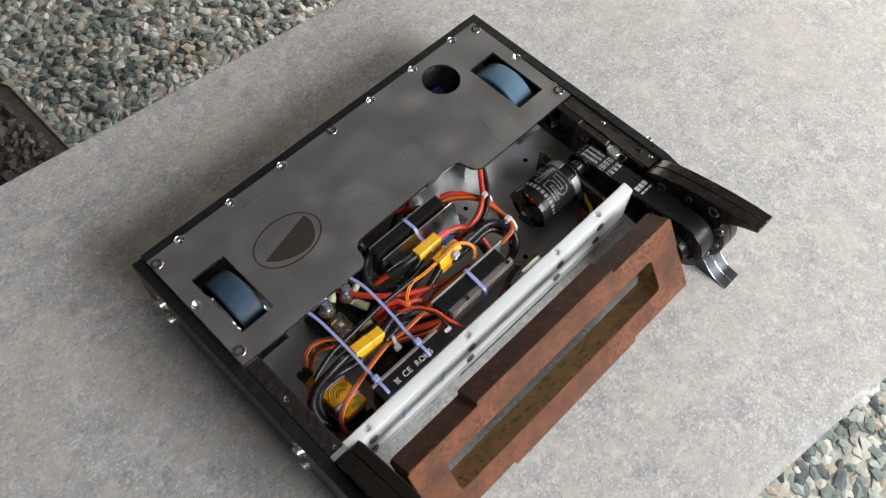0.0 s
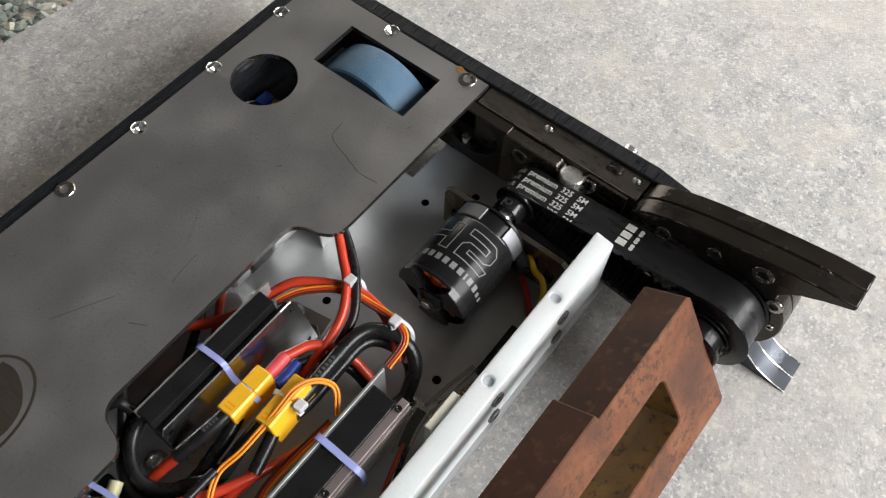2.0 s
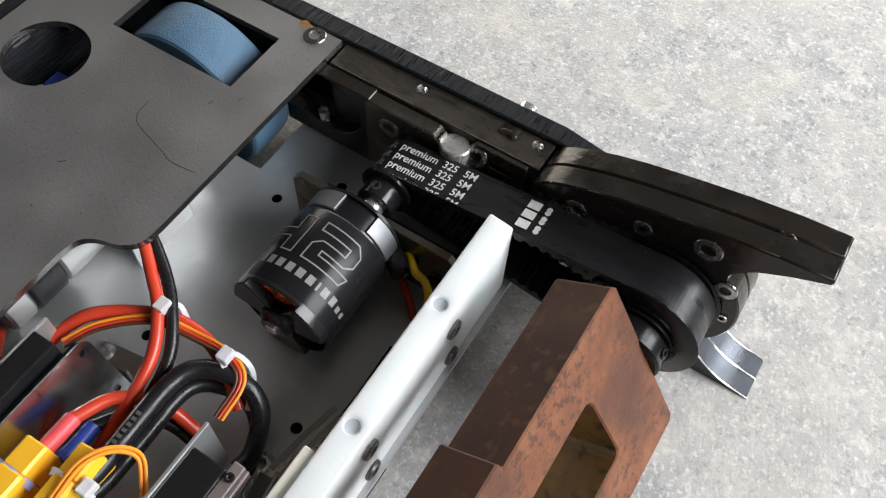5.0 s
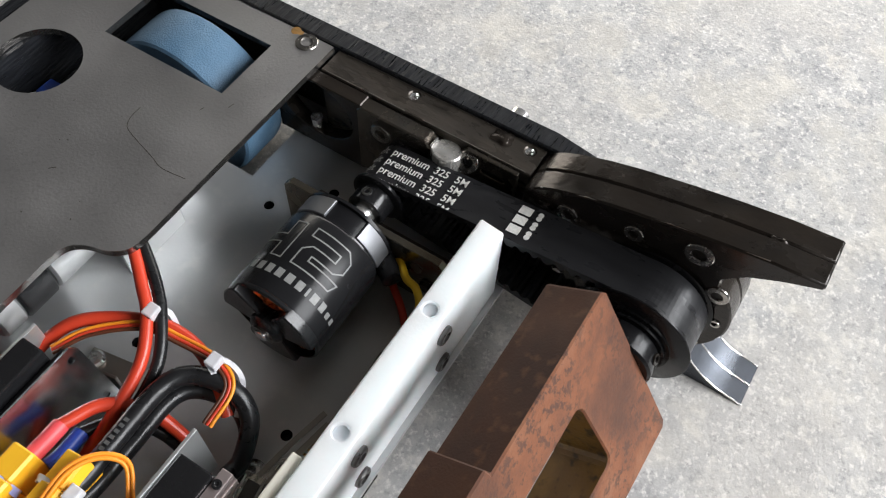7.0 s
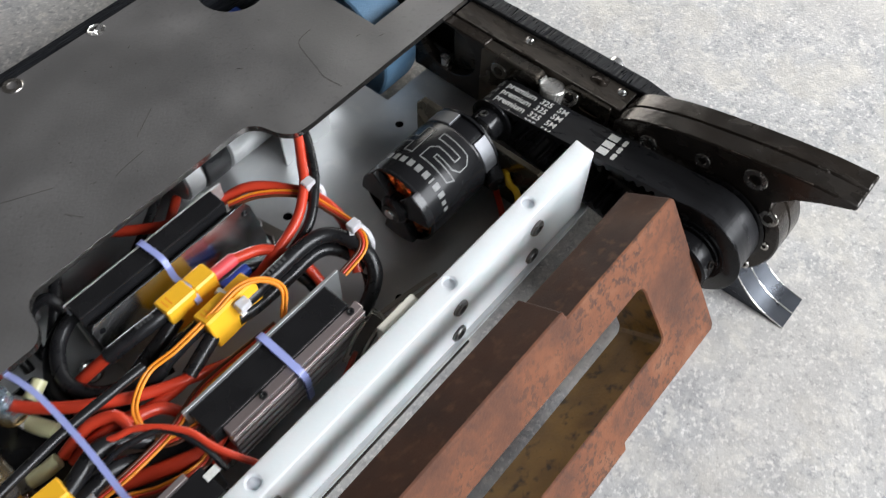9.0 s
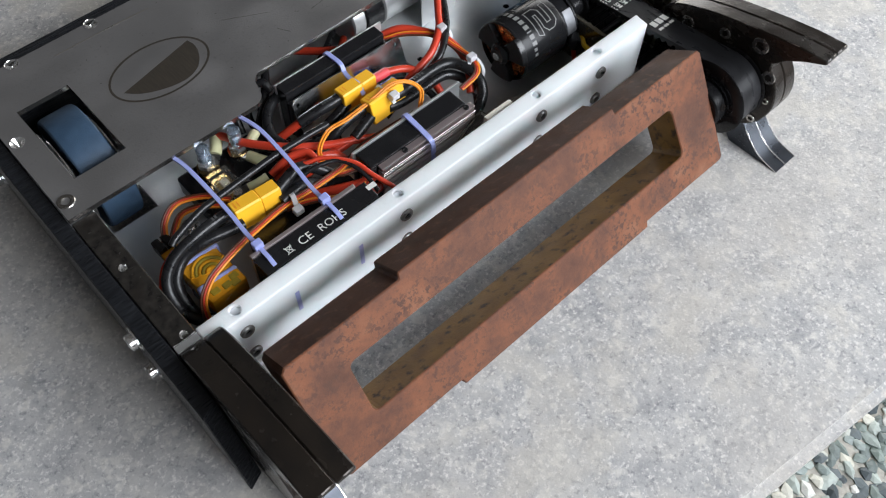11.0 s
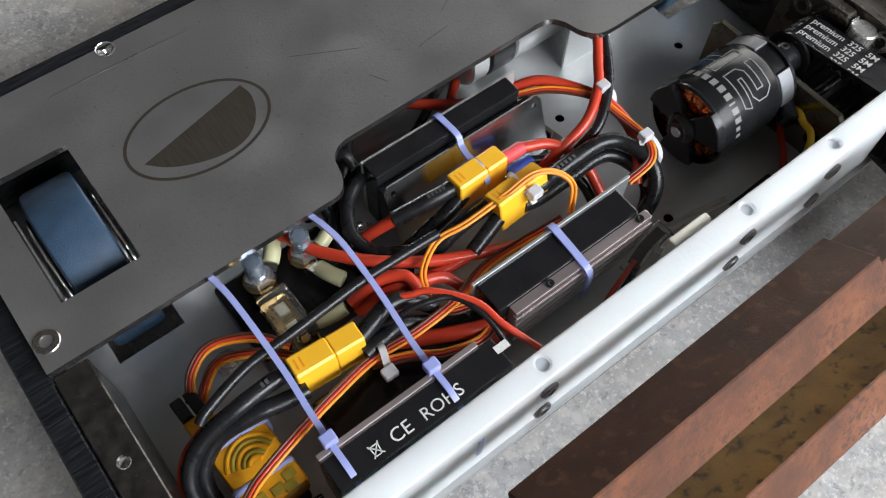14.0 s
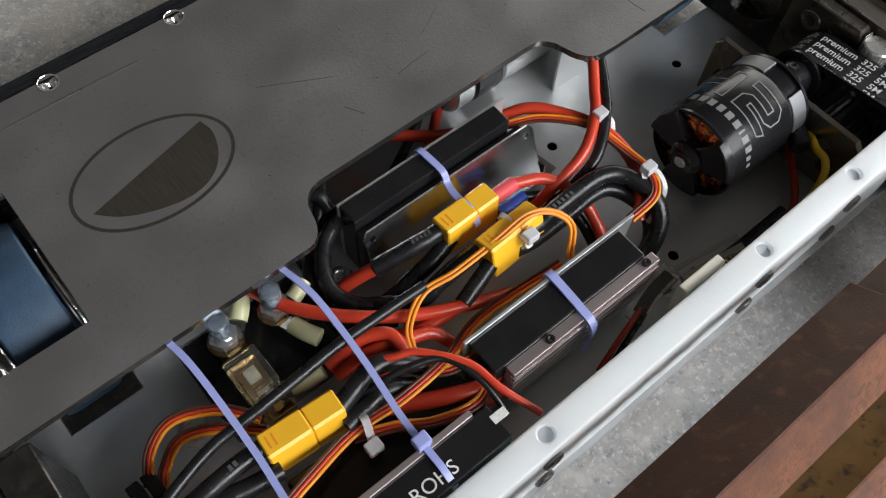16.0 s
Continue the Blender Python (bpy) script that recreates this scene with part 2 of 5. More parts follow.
PULLEY_BLACK = mat("hard_black", (0.006, 0.006, 0.0065), 0.22, 0, (0.012, 0.012, 0.013), 90, 0.6, 0.03, 400, 0.08, spec=0.22)
INK = mat("white_ink", (0.75, 0.74, 0.70), 0.55, 0, (0.5, 0.5, 0.48), 900, 0.5)
INK_SILVER = mat("silver_ink", (0.22, 0.22, 0.215), 0.5, 0.0, (0.15, 0.15, 0.145), 900, 0.5)
FAINT = mat("faint_ink", (0.085, 0.085, 0.085), 0.6, 0, (0.05, 0.05, 0.05), 900, 0.6)
COPPER = mat("copper", (0.75, 0.27, 0.09), 0.28, 0.9, (0.35, 0.11, 0.04), 200, 0.7, 0, 1, 0.1)
BASE_METAL = mat("motor_base_metal", (0.20, 0.205, 0.215), 0.5, 0.9, (0.17, 0.17, 0.18), 90, 0.6, 0, 1, 0.08)
HEATSINK = mat("heat_sink", (0.56, 0.48, 0.47), 0.32, 0.8, (0.5, 0.42, 0.41), 60, 0.6, 0.05, 500, 0.08, stretch=(0.2, 1, 1))
YELLOW = mat("yellow_nylon", (0.93, 0.50, 0.028), 0.40, 0, (0.86, 0.44, 0.02), 60, 0.6, 0.05, 400, 0.06)
RED = mat("red_silicone", (0.58, 0.052, 0.022), 0.34, 0, (0.46, 0.035, 0.015), 60, 0.6, 0.05, 200, 0.06)
ORANGE = mat("orange_pvc", (0.88, 0.30, 0.02), 0.36, 0, (0.68, 0.2, 0.015), 60, 0.6)
BROWN = mat("brown_pvc", (0.085, 0.026, 0.012), 0.38, 0, (0.12, 0.036, 0.014), 60, 0.6)
WIRE_BLACK = mat("black_silicone", (0.009, 0.009, 0.010), 0.3, 0, (0.017, 0.017, 0.018), 120, 0.5, 0.14, 260, 0.1, spec=0.36)
WIRE_YELLOW = mat("yellow_silicone", (0.80, 0.50, 0.02), 0.38, 0, (0.68, 0.4, 0.02), 60, 0.6)
WIRE_BLUE = mat("blue_sleeve", (0.02, 0.07, 0.42), 0.4, 0, (0.02, 0.05, 0.3), 60, 0.6)
PINK = mat("pink_sleeve", (0.75, 0.09, 0.10), 0.45, 0, (0.6, 0.06, 0.07), 60, 0.6)
TIE_BLUE = mat("lilac_nylon", (0.42, 0.47, 0.86), 0.3, 0, (0.42, 0.47, 0.86), 90, 0.6)
TIE_BLUE.node_tree.nodes["Principled BSDF"].inputs["Transmission Weight"].default_value = 0.3
TIE_WHITE = mat("clear_white_nylon", (0.86, 0.86, 0.89), 0.34, 0, (0.82, 0.82, 0.86), 90, 0.6)
TIE_WHITE.node_tree.nodes["Principled BSDF"].inputs["Transmission Weight"].default_value = 0.4
KAPTON = mat("amber_tape", (0.80, 0.36, 0.015), 0.2, 0, (0.55, 0.25, 0.012), 110, 0.8, 0.3, 160, 0.08)
COIL = mat("olive_core", (0.42, 0.30, 0.03), 0.25, 0, (0.2, 0.16, 0.03), 160, 0.7)
CREAM = mat("cream_sleeve", (0.62, 0.60, 0.36), 0.28, 0, (0.46, 0.46, 0.26), 90, 0.6)
BRASS = mat("brass", (0.70, 0.50, 0.24), 0.25, 1.0, (0.5, 0.35, 0.15), 90, 0.6, 0, 1, 0.08)
CHIP = mat("cream_block", (0.88, 0.85, 0.74), 0.5, 0, (0.68, 0.65, 0.56), 60, 0.6)
BAG = mat("dark_pack", (0.018, 0.018, 0.022), 0.4, 0, (0.035, 0.035, 0.04), 50, 0.6, 0.2, 150, 0.1)
SKID = mat("skid_steel", (0.075, 0.083, 0.098), 0.33, 0.7, (0.045, 0.048, 0.055), 60, 0.7, 0.1, 700, 0.1)
TENSION = mat("blued_steel", (0.135, 0.124, 0.11), 0.24, 0.85, (0.20, 0.165, 0.125), 50, 0.7, 0.05, 700, 0.1)
POLISHED = mat("polished_aluminium", (0.70, 0.70, 0.70), 0.2, 1.0, (0.42, 0.42, 0.43), 40, 0.5, 0, 1, 0.05)
CAN = mat("anodised_black", (0.009, 0.009, 0.010), 0.24, 0, (0.015, 0.015, 0.016), 60, 0.5, 0.02, 300, 0.05, spec=0.2)
CUT_EDGE = mat("cut_steel_edge", (0.36, 0.345, 0.33), 0.17, 0.95, (0.22, 0.21, 0.20), 200, 0.7, 0.05, 500, 0.1)
RAIL = mat("oiled_steel", (0.024, 0.0225, 0.021), 0.2, 0.5, (0.085, 0.076, 0.066), 220, 0.5, 0.35, 140, 0.08, third=(0.035, 0.03, 0.026), third_scale=50)
ZINC = mat("dull_zinc", (0.15, 0.15, 0.15), 0.34, 0.9, (0.2, 0.19, 0.18), 300, 0.6, 0, 1, 0.1)
SCREW = mat("screw_steel", (0.52, 0.50, 0.47), 0.22, 0.95, (0.30, 0.27, 0.24), 260, 0.6, 0.05, 500, 0.1)
WORN = mat("worn_steel", (0.072, 0.063, 0.054), 0.3, 0.6, (0.125, 0.105, 0.085), 120, 0.6, 0.18, 600, 0.1, stretch=(1, 0.35, 1), third=(0.045, 0.039, 0.033), third_scale=300, detail=8)
BOSS = mat("milled_steel", (0.72, 0.70, 0.66), 0.26, 0.65, (0.33, 0.31, 0.28), 150, 0.7, 0.05, 500, 0.1, stretch=(1, 1, 0.2))
INNER = mat("dull_steel", (0.31, 0.295, 0.27), 0.34, 0.85, (0.30, 0.275, 0.24), 35, 0.7, 0.08, 600, 0.1)


PAN = mat("floor_aluminium", (0.66, 0.67, 0.67), 0.46, 0.75, (0.56, 0.57, 0.57), 22, 0.7, 0.06, 420, 0.1, third=(0.66, 0.66, 0.65), third_scale=130)
BRACKET = mat("stained_steel", (0.20, 0.185, 0.155), 0.24, 0.9, (0.26, 0.21, 0.14), 45, 0.7, 0.06, 600, 0.08)


def clear(name, colour, rough=0.08):
    m = bpy.data.materials.new(name)
    m.use_nodes = True
    b = m.node_tree.nodes["Principled BSDF"]
    b.inputs["Base Color"].default_value = (*colour, 1)
    b.inputs["Transmission Weight"].default_value, b.inputs["Roughness"].default_value, b.inputs["IOR"].default_value = 1, rough, 1.45
    return m


CLEAR = clear("clear_plastic", (0.92, 0.90, 0.82), 0.03)
CLEAR_BLUE = clear("blue_clear_plastic", (0.62, 0.76, 0.95), 0.04)
CLEAR.node_tree.nodes["Principled BSDF"].inputs["Transmission Weight"].default_value = 0.96
CLEAR_BLUE.node_tree.nodes["Principled BSDF"].inputs["Transmission Weight"].default_value = 0.94


def pebble_material(name, tones):
    """Stones of several tones, one tone for each stone."""
    m = bpy.data.materials.new(name)
    m.use_nodes = True
    nt = m.node_tree
    b = nt.nodes["Principled BSDF"]
    geo, ramp, n, mx = (nt.nodes.new(k) for k in ("ShaderNodeNewGeometry", "ShaderNodeValToRGB", "ShaderNodeTexNoise", "ShaderNodeMix"))
    ramp.color_ramp.interpolation = "CONSTANT"
    for k, tone in enumerate(tones):
        e = ramp.color_ramp.elements[k] if k < 2 else ramp.color_ramp.elements.new(k / len(tones))
        e.position, e.color = k / len(tones), (*tone, 1)
    nt.links.new(geo.outputs["Random Per Island"], ramp.inputs[0])
    n.inputs["Scale"].default_value, n.inputs["Detail"].default_value = 160, 5
    co = nt.nodes.new("ShaderNodeTexCoord")
    nt.links.new(co.outputs["Object"], n.inputs["Vector"])
    mx.data_type, mx.blend_type = "RGBA", "MULTIPLY"
    mx.inputs[0].default_value = 0.5
    nt.links.new(ramp.outputs[0], mx.inputs[6])
    nt.links.new(n.outputs[0], mx.inputs[7])
    nt.links.new(mx.outputs[2], b.inputs["Base Color"])
    b.inputs["Roughness"].default_value = 0.5
    return m


PEBBLE = pebble_material("pebbles", [(0.42, 0.48, 0.44), (0.28, 0.34, 0.31), (0.62, 0.64, 0.58), (0.14, 0.17, 0.18), (0.20, 0.24, 0.23), (0.34, 0.40, 0.38), (0.55, 0.47, 0.38), (0.82, 0.82, 0.77), (0.22, 0.27, 0.25), (0.50, 0.56, 0.52), (0.08, 0.10, 0.11), (0.70, 0.69, 0.60)])
# brown stones with the panel's shade mixed into their tones
PEBBLE_SHADED = pebble_material("shaded_pebbles", [(0.09, 0.085, 0.08), (0.13, 0.12, 0.11), (0.06, 0.06, 0.06), (0.17, 0.15, 0.13)])


# ---------------------------------------------------------------- more mesh helpers
def spline(pts, per=8):
    """A smooth line through the points."""
    p = [Vector(q) for q in pts]
    p = [2 * p[0] - p[1], *p, 2 * p[-1] - p[-2]]
    out = []
    for i in range(1, len(p) - 2):
        for k in range(per):
            t = k / per
            a, b, c, d = p[i - 1], p[i], p[i + 1], p[i + 2]
            out.append(0.5 * (2 * b + (c - a) * t + (2 * a - 5 * b + 4 * c - d) * t * t + (3 * b - a - 3 * c + d) * t ** 3))
    return out + [p[-2]]


def sweep(line, shape, up=Vector((0, 0, 1)), cap=True):
    """A closed shape of (side, up) offsets carried along a line."""
    bm = bmesh.new()
    rings = []
    for i, q in enumerate(line):
        d = (line[min(i + 1, len(line) - 1)] - line[max(i - 1, 0)]).normalized()
        s = d.cross(up)
        s = s.normalized() if s.length > 1e-4 else Vector((1, 0, 0))
        u = s.cross(d)
        rings.append([bm.verts.new(q + s * a + u * b) for a, b in shape])
    n = len(shape)
    for a, b in zip(rings, rings[1:]):
        for k in range(n):
            bm.faces.new((a[k], a[(k + 1) % n], b[(k + 1) % n], b[k]))
    if cap:
        bm.faces.new(rings[0])
        bm.faces.new(rings[-1][::-1])
    return bm


def tube(pts, r, n=14, per=8):
    return sweep(spline(mm(pts), per), circle(0, 0, r / 1000, n))


def strap(pts, width, thick, per=6, up=Vector((0, 0, 1))):
    w, t = width / 2000, thick / 2000
    return sweep(spline(mm(pts), per), [(-w, -t), (w, -t), (w, t), (-w, t)], up)


def wire(pts, r, material, label, group="wires in the robot"):
    ob = part("wire", tube(pts, r), material, smooth=True)
    return tagged(ob, label, "wire", group)


def ribbon(pts, label, r=0.66, colours=None):
    """A flat three-core servo lead: orange, red and brown side by side."""
    lead = thing("servo_lead", label, "cable", group="servo leads in the robot")
    line = spline(mm(pts), 8)
    for k, c in enumerate(colours or (ORANGE, RED, BROWN)):
        off = (k - 1) * 2.0 * r / 1000
        shape = [(off + a, b) for a, b in circle(0, 0, r / 1000, 12)]
        part("core", sweep(line, shape), c, lead, smooth=True)
    return lead


def rounded(x0, x1, y0, y1, r, n=4):
    out = []
    for cx, cy, a in ((x1 - r, y1 - r, 0), (x0 + r, y1 - r, 90), (x0 + r, y0 + r, 180), (x1 - r, y0 + r, 270)):
        out += [(cx + r * math.cos(radians(a + 90 * k / n)), cy + r * math.sin(radians(a + 90 * k / n))) for k in range(n + 1)]
    return out


def lettering(text, size, bold=0.0):
    """The triangles of a line of text in the built-in font, from x = 0, as a bmesh."""
    cu = bpy.data.curves.new("lettering", "FONT")
    cu.body, cu.size, cu.resolution_u, cu.offset = text, size, 3, bold
    ob = new("lettering", cu)
    dg = bpy.context.evaluated_depsgraph_get()
    me = bpy.data.meshes.new_from_object(ob.evaluated_get(dg))
    bm = bmesh.new()
    bm.from_mesh(me)
    bpy.data.objects.remove(ob)
    bpy.data.curves.remove(cu)
    bpy.data.meshes.remove(me)
    return bm


def frame_of(origin, right, up):
    """A pose with the given x and y directions."""
    x, y = Vector(right).normalized(), Vector(up).normalized()
    z = x.cross(y)
    return Matrix(((x.x, y.x, z.x, origin[0]), (x.y, y.y, z.y, origin[1]), (x.z, y.z, z.z, origin[2]), (0, 0, 0, 1)))


def socket_screw(parent, m, r=0.0042, name="screw"):
    """A countersunk hex-socket screw; its head lies in the pose's xy plane."""
    s = part(name, lathe([(r, -0.0006), (r, 0.0001), (r * 0.94, 0.0004), (r * 0.54, 0.0004), (r * 0.50, -0.0012), (0, -0.0012)], 20, m=m), SCREW, parent, smooth=True)
    part("socket", lathe([(r * 0.5, 0), (r * 0.5, -0.0001), (0, -0.0001)], 6, m=m @ Matrix.Translation((0, 0, -0.0008))), BLACK, s)
    return s


# ---------------------------------------------------------------- ground, ceiling, and unseen walls added to shape the light
GROUND_Z = -0.82
ground = part("ground", box(-6, 6, -6, 6, GROUND_Z - 0.1, GROUND_Z - 0.006), MORTAR)
tagged(ground, "grey mortar bed of exposed pebble paving", "ground", kind="structure")


def pebbles(name, label, x0, x1, y0, y1, step, material, seed):
    """Flattened broken stones bedded close together in the mortar, as one mesh."""
    rng = np.random.default_rng(seed)
    bm = bmesh.new()
    bmesh.ops.create_icosphere(bm, subdivisions=1, radius=1)
    v = np.array([q.co[:] for q in bm.verts])
    f = np.array([[q.index for q in p.verts] for p in bm.faces])
    bm.free()
    nx, ny = int((x1 - x0) / step), int((y1 - y0) / (step * 0.86))
    gx, gy = np.meshgrid(np.arange(nx), np.arange(ny))
    c = np.stack([x0 + (gx + 0.5 * (gy % 2)) * step, y0 + gy * step * 0.86], -1).reshape(-1, 2) + rng.uniform(-0.33, 0.33, (nx * ny, 2)) * step
    n = len(c)
    size = rng.uniform(0.55, 0.9, (n, 1)) * step * np.stack([rng.uniform(0.9, 1.35, n), rng.uniform(0.65, 0.95, n), rng.uniform(0.3, 0.6, n)], -1)
    a, tilt = rng.uniform(0, 2 * np.pi, n), rng.uniform(-0.35, 0.35, n)
    p = v[None] * (1 + rng.uniform(-0.24, 0.24, (n, len(v), 1))) * size[:, None]
    z = p[..., 2] + p[..., 0] * tilt[:, None]
    x = p[..., 0] * np.cos(a)[:, None] - p[..., 1] * np.sin(a)[:, None] + c[:, :1]
    y = p[..., 0] * np.sin(a)[:, None] + p[..., 1] * np.cos(a)[:, None] + c[:, 1:]
    co = np.stack([x, y, z + GROUND_Z - 0.006 + rng.uniform(-0.003, 0.002, (n, 1))], -1).reshape(-1, 3)
    faces = (f[None] + (np.arange(n) * len(v))[:, None, None]).reshape(-1, 3)
    me = bpy.data.meshes.new(name)
    me.from_pydata(co.tolist(), [], faces.tolist())
    me.materials.append(material)
    return tagged(new(name, me), label, "pebbles", kind="stuff")


STONES = "grey-green and cream broken stones set in mortar"
for k, (x0, x1, y0, y1, step) in enumerate(((0.152, 1.66, 0.20, 2.28, 0.0172), (0.30, 1.66, -1.0, -0.20, 0.0172), (-2.57, 0.29, -1.97, -0.20, 0.025), (0.30, 1.66, -1.97, -1.01, 0.025), (-2.57, 1.66, -0.19, 0.19, 0.025))):
    pebbles("pebbles", STONES, x0, x1, y0, y1, step, PEBBLE, k + 1)
# this panel's shade comes from its darker stone and mortar colours
pebbles("shaded_pebbles", "brown stones of a paving panel, its shade put into their colour", -0.5, 0.132, 0.2, 2.28, 0.0172, PEBBLE_SHADED, 13)
pebbles("shaded_pebbles", "brown stones of a paving panel, its shade put into their colour", -2.57, -0.51, 0.2, 2.28, 0.025, PEBBLE_SHADED, 14)
tagged(part("shaded_paving_bed", box(-2.59, 0.1385, 0.195, 2.295, GROUND_Z - 0.02, GROUND_Z - 0.0056), MORTAR_SHADED), "mortar bed of a paving panel, its shade put into the colour", "paving", kind="structure")
tagged(part("paving_joint", box(0.139, 0.151, 0.195, 2.295, GROUND_Z - 0.05, GROUND_Z - 0.002, 0.002), MORTAR), "narrow mortar joint between paving panels", "joint", kind="structure")

# unseen walls with two assumed openings, added to limit and direct the light
for name, bm in (("wall_north", box(-2.6, 1.9, 2.3, 2.42, GROUND_Z - 0.05, 2.1)),
                 ("wall_west", box(-2.72, -2.6, -2.1, 2.42, GROUND_Z - 0.05, 2.1)),
                 ("wall_south", join(box(-2.6, -0.3, -2.12, -2.0, GROUND_Z - 0.05, 2.1), box(1.75, 1.9, -2.12, -2.0, GROUND_Z - 0.05, 2.1),
                                     box(-0.3, 1.75, -2.12, -2.0, GROUND_Z - 0.05, 0.4), box(-0.3, 1.75, -2.12, -2.0, 1.9, 2.1))),
                 ("wall_east", join(box(1.7, 1.82, -2.0, -1.0, GROUND_Z - 0.05, 2.1), box(1.7, 1.82, 1.4, 2.3, GROUND_Z - 0.05, 2.1),
                                    box(1.7, 1.82, -1.0, 1.4, GROUND_Z - 0.05, -0.75), box(1.7, 1.82, -1.0, 1.4, 0.7, 2.1)))):
    tagged(part(name, bm, PLASTER), "unseen grey wall added to shape the daylight", "wall", kind="structure")
tagged(part("ceiling", box(-2.72, 1.82, -2.12, 2.42, 2.1, 2.2), CEILING), "dark boarded porch ceiling", "ceiling", kind="structure")

# ---------------------------------------------------------------- the table
table = thing("table", "grey mottled laminate table with a rounded edge", "table", (0.1, -0.1, GROUND_Z))
def table_y(edge, x):
    return (0.2040 - 0.1037 * x) if edge else (-0.4035 - 0.1300 * x)
top = box(0, 1, 0, 1, TABLE_Z - 0.032, TABLE_Z)
for v in top.verts:
    x = -1.3 if v.co.x < 0.5 else 1.35
    v.co.x, v.co.y = x, table_y(v.co.y > 0.5, x)
bmesh.ops.bevel(top, geom=[e for e in top.edges if all(v.co.z > TABLE_Z - 0.001 for v in e.verts)], offset=0.006, segments=4, affect="EDGES")
top.transform(Matrix.Translation((-0.1, 0.1, -GROUND_Z)))
part("tabletop", top, LAMINATE, table, "mottled grey speckled laminate", smooth=True)
for x, y in ((-1.2, 0.25), (1.25, 0.0), (-1.2, -0.17), (1.25, -0.49)):
    part("leg", lathe([(0, 0.006), (0.022, 0.006), (0.022, TABLE_Z - 0.032 - GROUND_Z), (0, TABLE_Z - 0.032 - GROUND_Z)], 16, m=Matrix.Translation((x - 0.1, y + 0.1, -0.012))), DARKSTEEL, table, smooth=True)

# ---------------------------------------------------------------- the robot's frame
robot = thing("combat_robot_chassis", "low steel and black plastic combat robot chassis with open front bay", "robot", (0.175, -0.1, TABLE_Z))
BACK = Matrix.Translation((-0.175, 0.1, -TABLE_Z))


def on(name, bm, material, label="", parent=None, smooth=False):
    """A part of the chassis, given in world metres."""
    bm.transform(BACK)
    return part(name, bm, material, parent or robot, label, smooth)


NOTCH = [(255, -110.1), (249, -110.1), (243, -109.6), (240, -108.3), (237.4, -105.5), (235.6, -102), (234.6, -98), (233.2, -94.6), (230.8, -91.6), (227.6, -90.1), (223, -89.7), (218, -89.7),
         (133, -90.3), (128, -90.3), (123.5, -91), (120, -93), (117.8, -96), (116.8, -100), (115.4, -104.6), (112.8, -108.2), (109.4, -109.9), (104, -110)]
PLATE_EDGE = [(-4.5, 7.3), (354.3, 7.3), (354.3, -110), *[(p.x, p.y) for p in spline([(x, y, 0) for x, y in NOTCH], 4) if not 134 < p.x < 217.5], (-4.5, -110)]
SINKS = [(25, 5.5), (74.2, 5.3), (126.3, 5.2), (224.5, 5), (274.3, 5), (324, 5.5), (351.4, -48.2), (0.6, -48.4)]
plate = prism(mm(PLATE_EDGE), -0.003, 0, [mm([(10.3, -28.8), (10.6, -89), (40.6, -89), (40.4, -28.8)]), mm([(310.6, -30.2), (311, -89.3), (341.2, -89), (340.8, -29.8)]),
                                          mm(circle(285, -20, 17, 40)), *[mm(circle(x, y, 3.9, 20)) for x, y in SINKS]])
top_plate = on("top_plate", plate, STEEL, "brushed grey steel top plate with wheel cut-outs")
top_plate.data.materials.append(CUT_EDGE)
for f in top_plate.data.polygons:
    f.material_index = 1 if abs(f.normal.z) < 0.5 else 0
for x, y in SINKS:
    on("countersink", lathe([(0.0041, 0.0002), (0.0039, 0.0003), (0.0024, -0.0016), (0.0006, -0.0034), (0, -0.0035)], 14, m=Matrix.Translation((x / 1000, y / 1000, 0))), CHROME, "shiny countersunk screw hole", top_plate, True)
for x, y in ((0, 0), (350, 0), (350.3, -99.6), (0.5, -99.2), (179, 4)):
    s = socket_screw(top_plate, BACK @ Matrix.Translation((x / 1000, y / 1000, 0.0001)), 0.0046)

# the emblem is kept to plain engraved shapes
ring = [(84.5 + 30 * math.cos(a), -52 + 20.6 * math.sin(a)) for a in np.linspace(0, 2 * math.pi, 49)[:-1]]
inner = [(84.5 + 28.7 * math.cos(a), -52 + 19.3 * math.sin(a)) for a in np.linspace(0, 2 * math.pi, 49)[:-1]]
on("engraving", prism(mm(ring), 0.00002, 0.00006, [mm(inner)]), ENGRAVED, "dark engraved oval outline", top_plate)
moon = [(p.x, p.y) for p in spline([(60, -55, 0), (66, -61, 0), (74, -65.4, 0), (84, -68.4, 0), (93, -68.6, 0), (101, -65, 0), (106.5, -58, 0), (109, -50, 0), (108, -43.5, 0)], 4)]
on("engraving", prism(mm(moon), 0.00002, 0.00006), ENGRAVED, "dark engraved half disc", top_plate)
for pts, wide in (([(289, -69, 0), (283, -69.5, 0), (279, -72, 0), (276.5, -79, 0), (274, -88, 0), (272, -95, 0), (273, -105, 0)], 0.26), ([(177, -70, 0), (183, -69, 0), (193, -68, 0)], 0.2), ([(152, -70, 0), (156, -77, 0)], 0.2),
                  ([(132, -43, 0), (157, -56, 0)], 0.14), ([(196, -60, 0), (210, -52, 0)], 0.14), ([(300, -88, 0), (302, -88.6, 0)], 0.25), ([(307, -96, 0), (309.5, -96.6, 0)], 0.25), ([(250, -62, 0), (252, -64, 0)], 0.25)):
    on("scratch", strap(pts, wide, 0.12), ENGRAVED, "fine dark scratch", top_plate)
rng = random.Random(11)
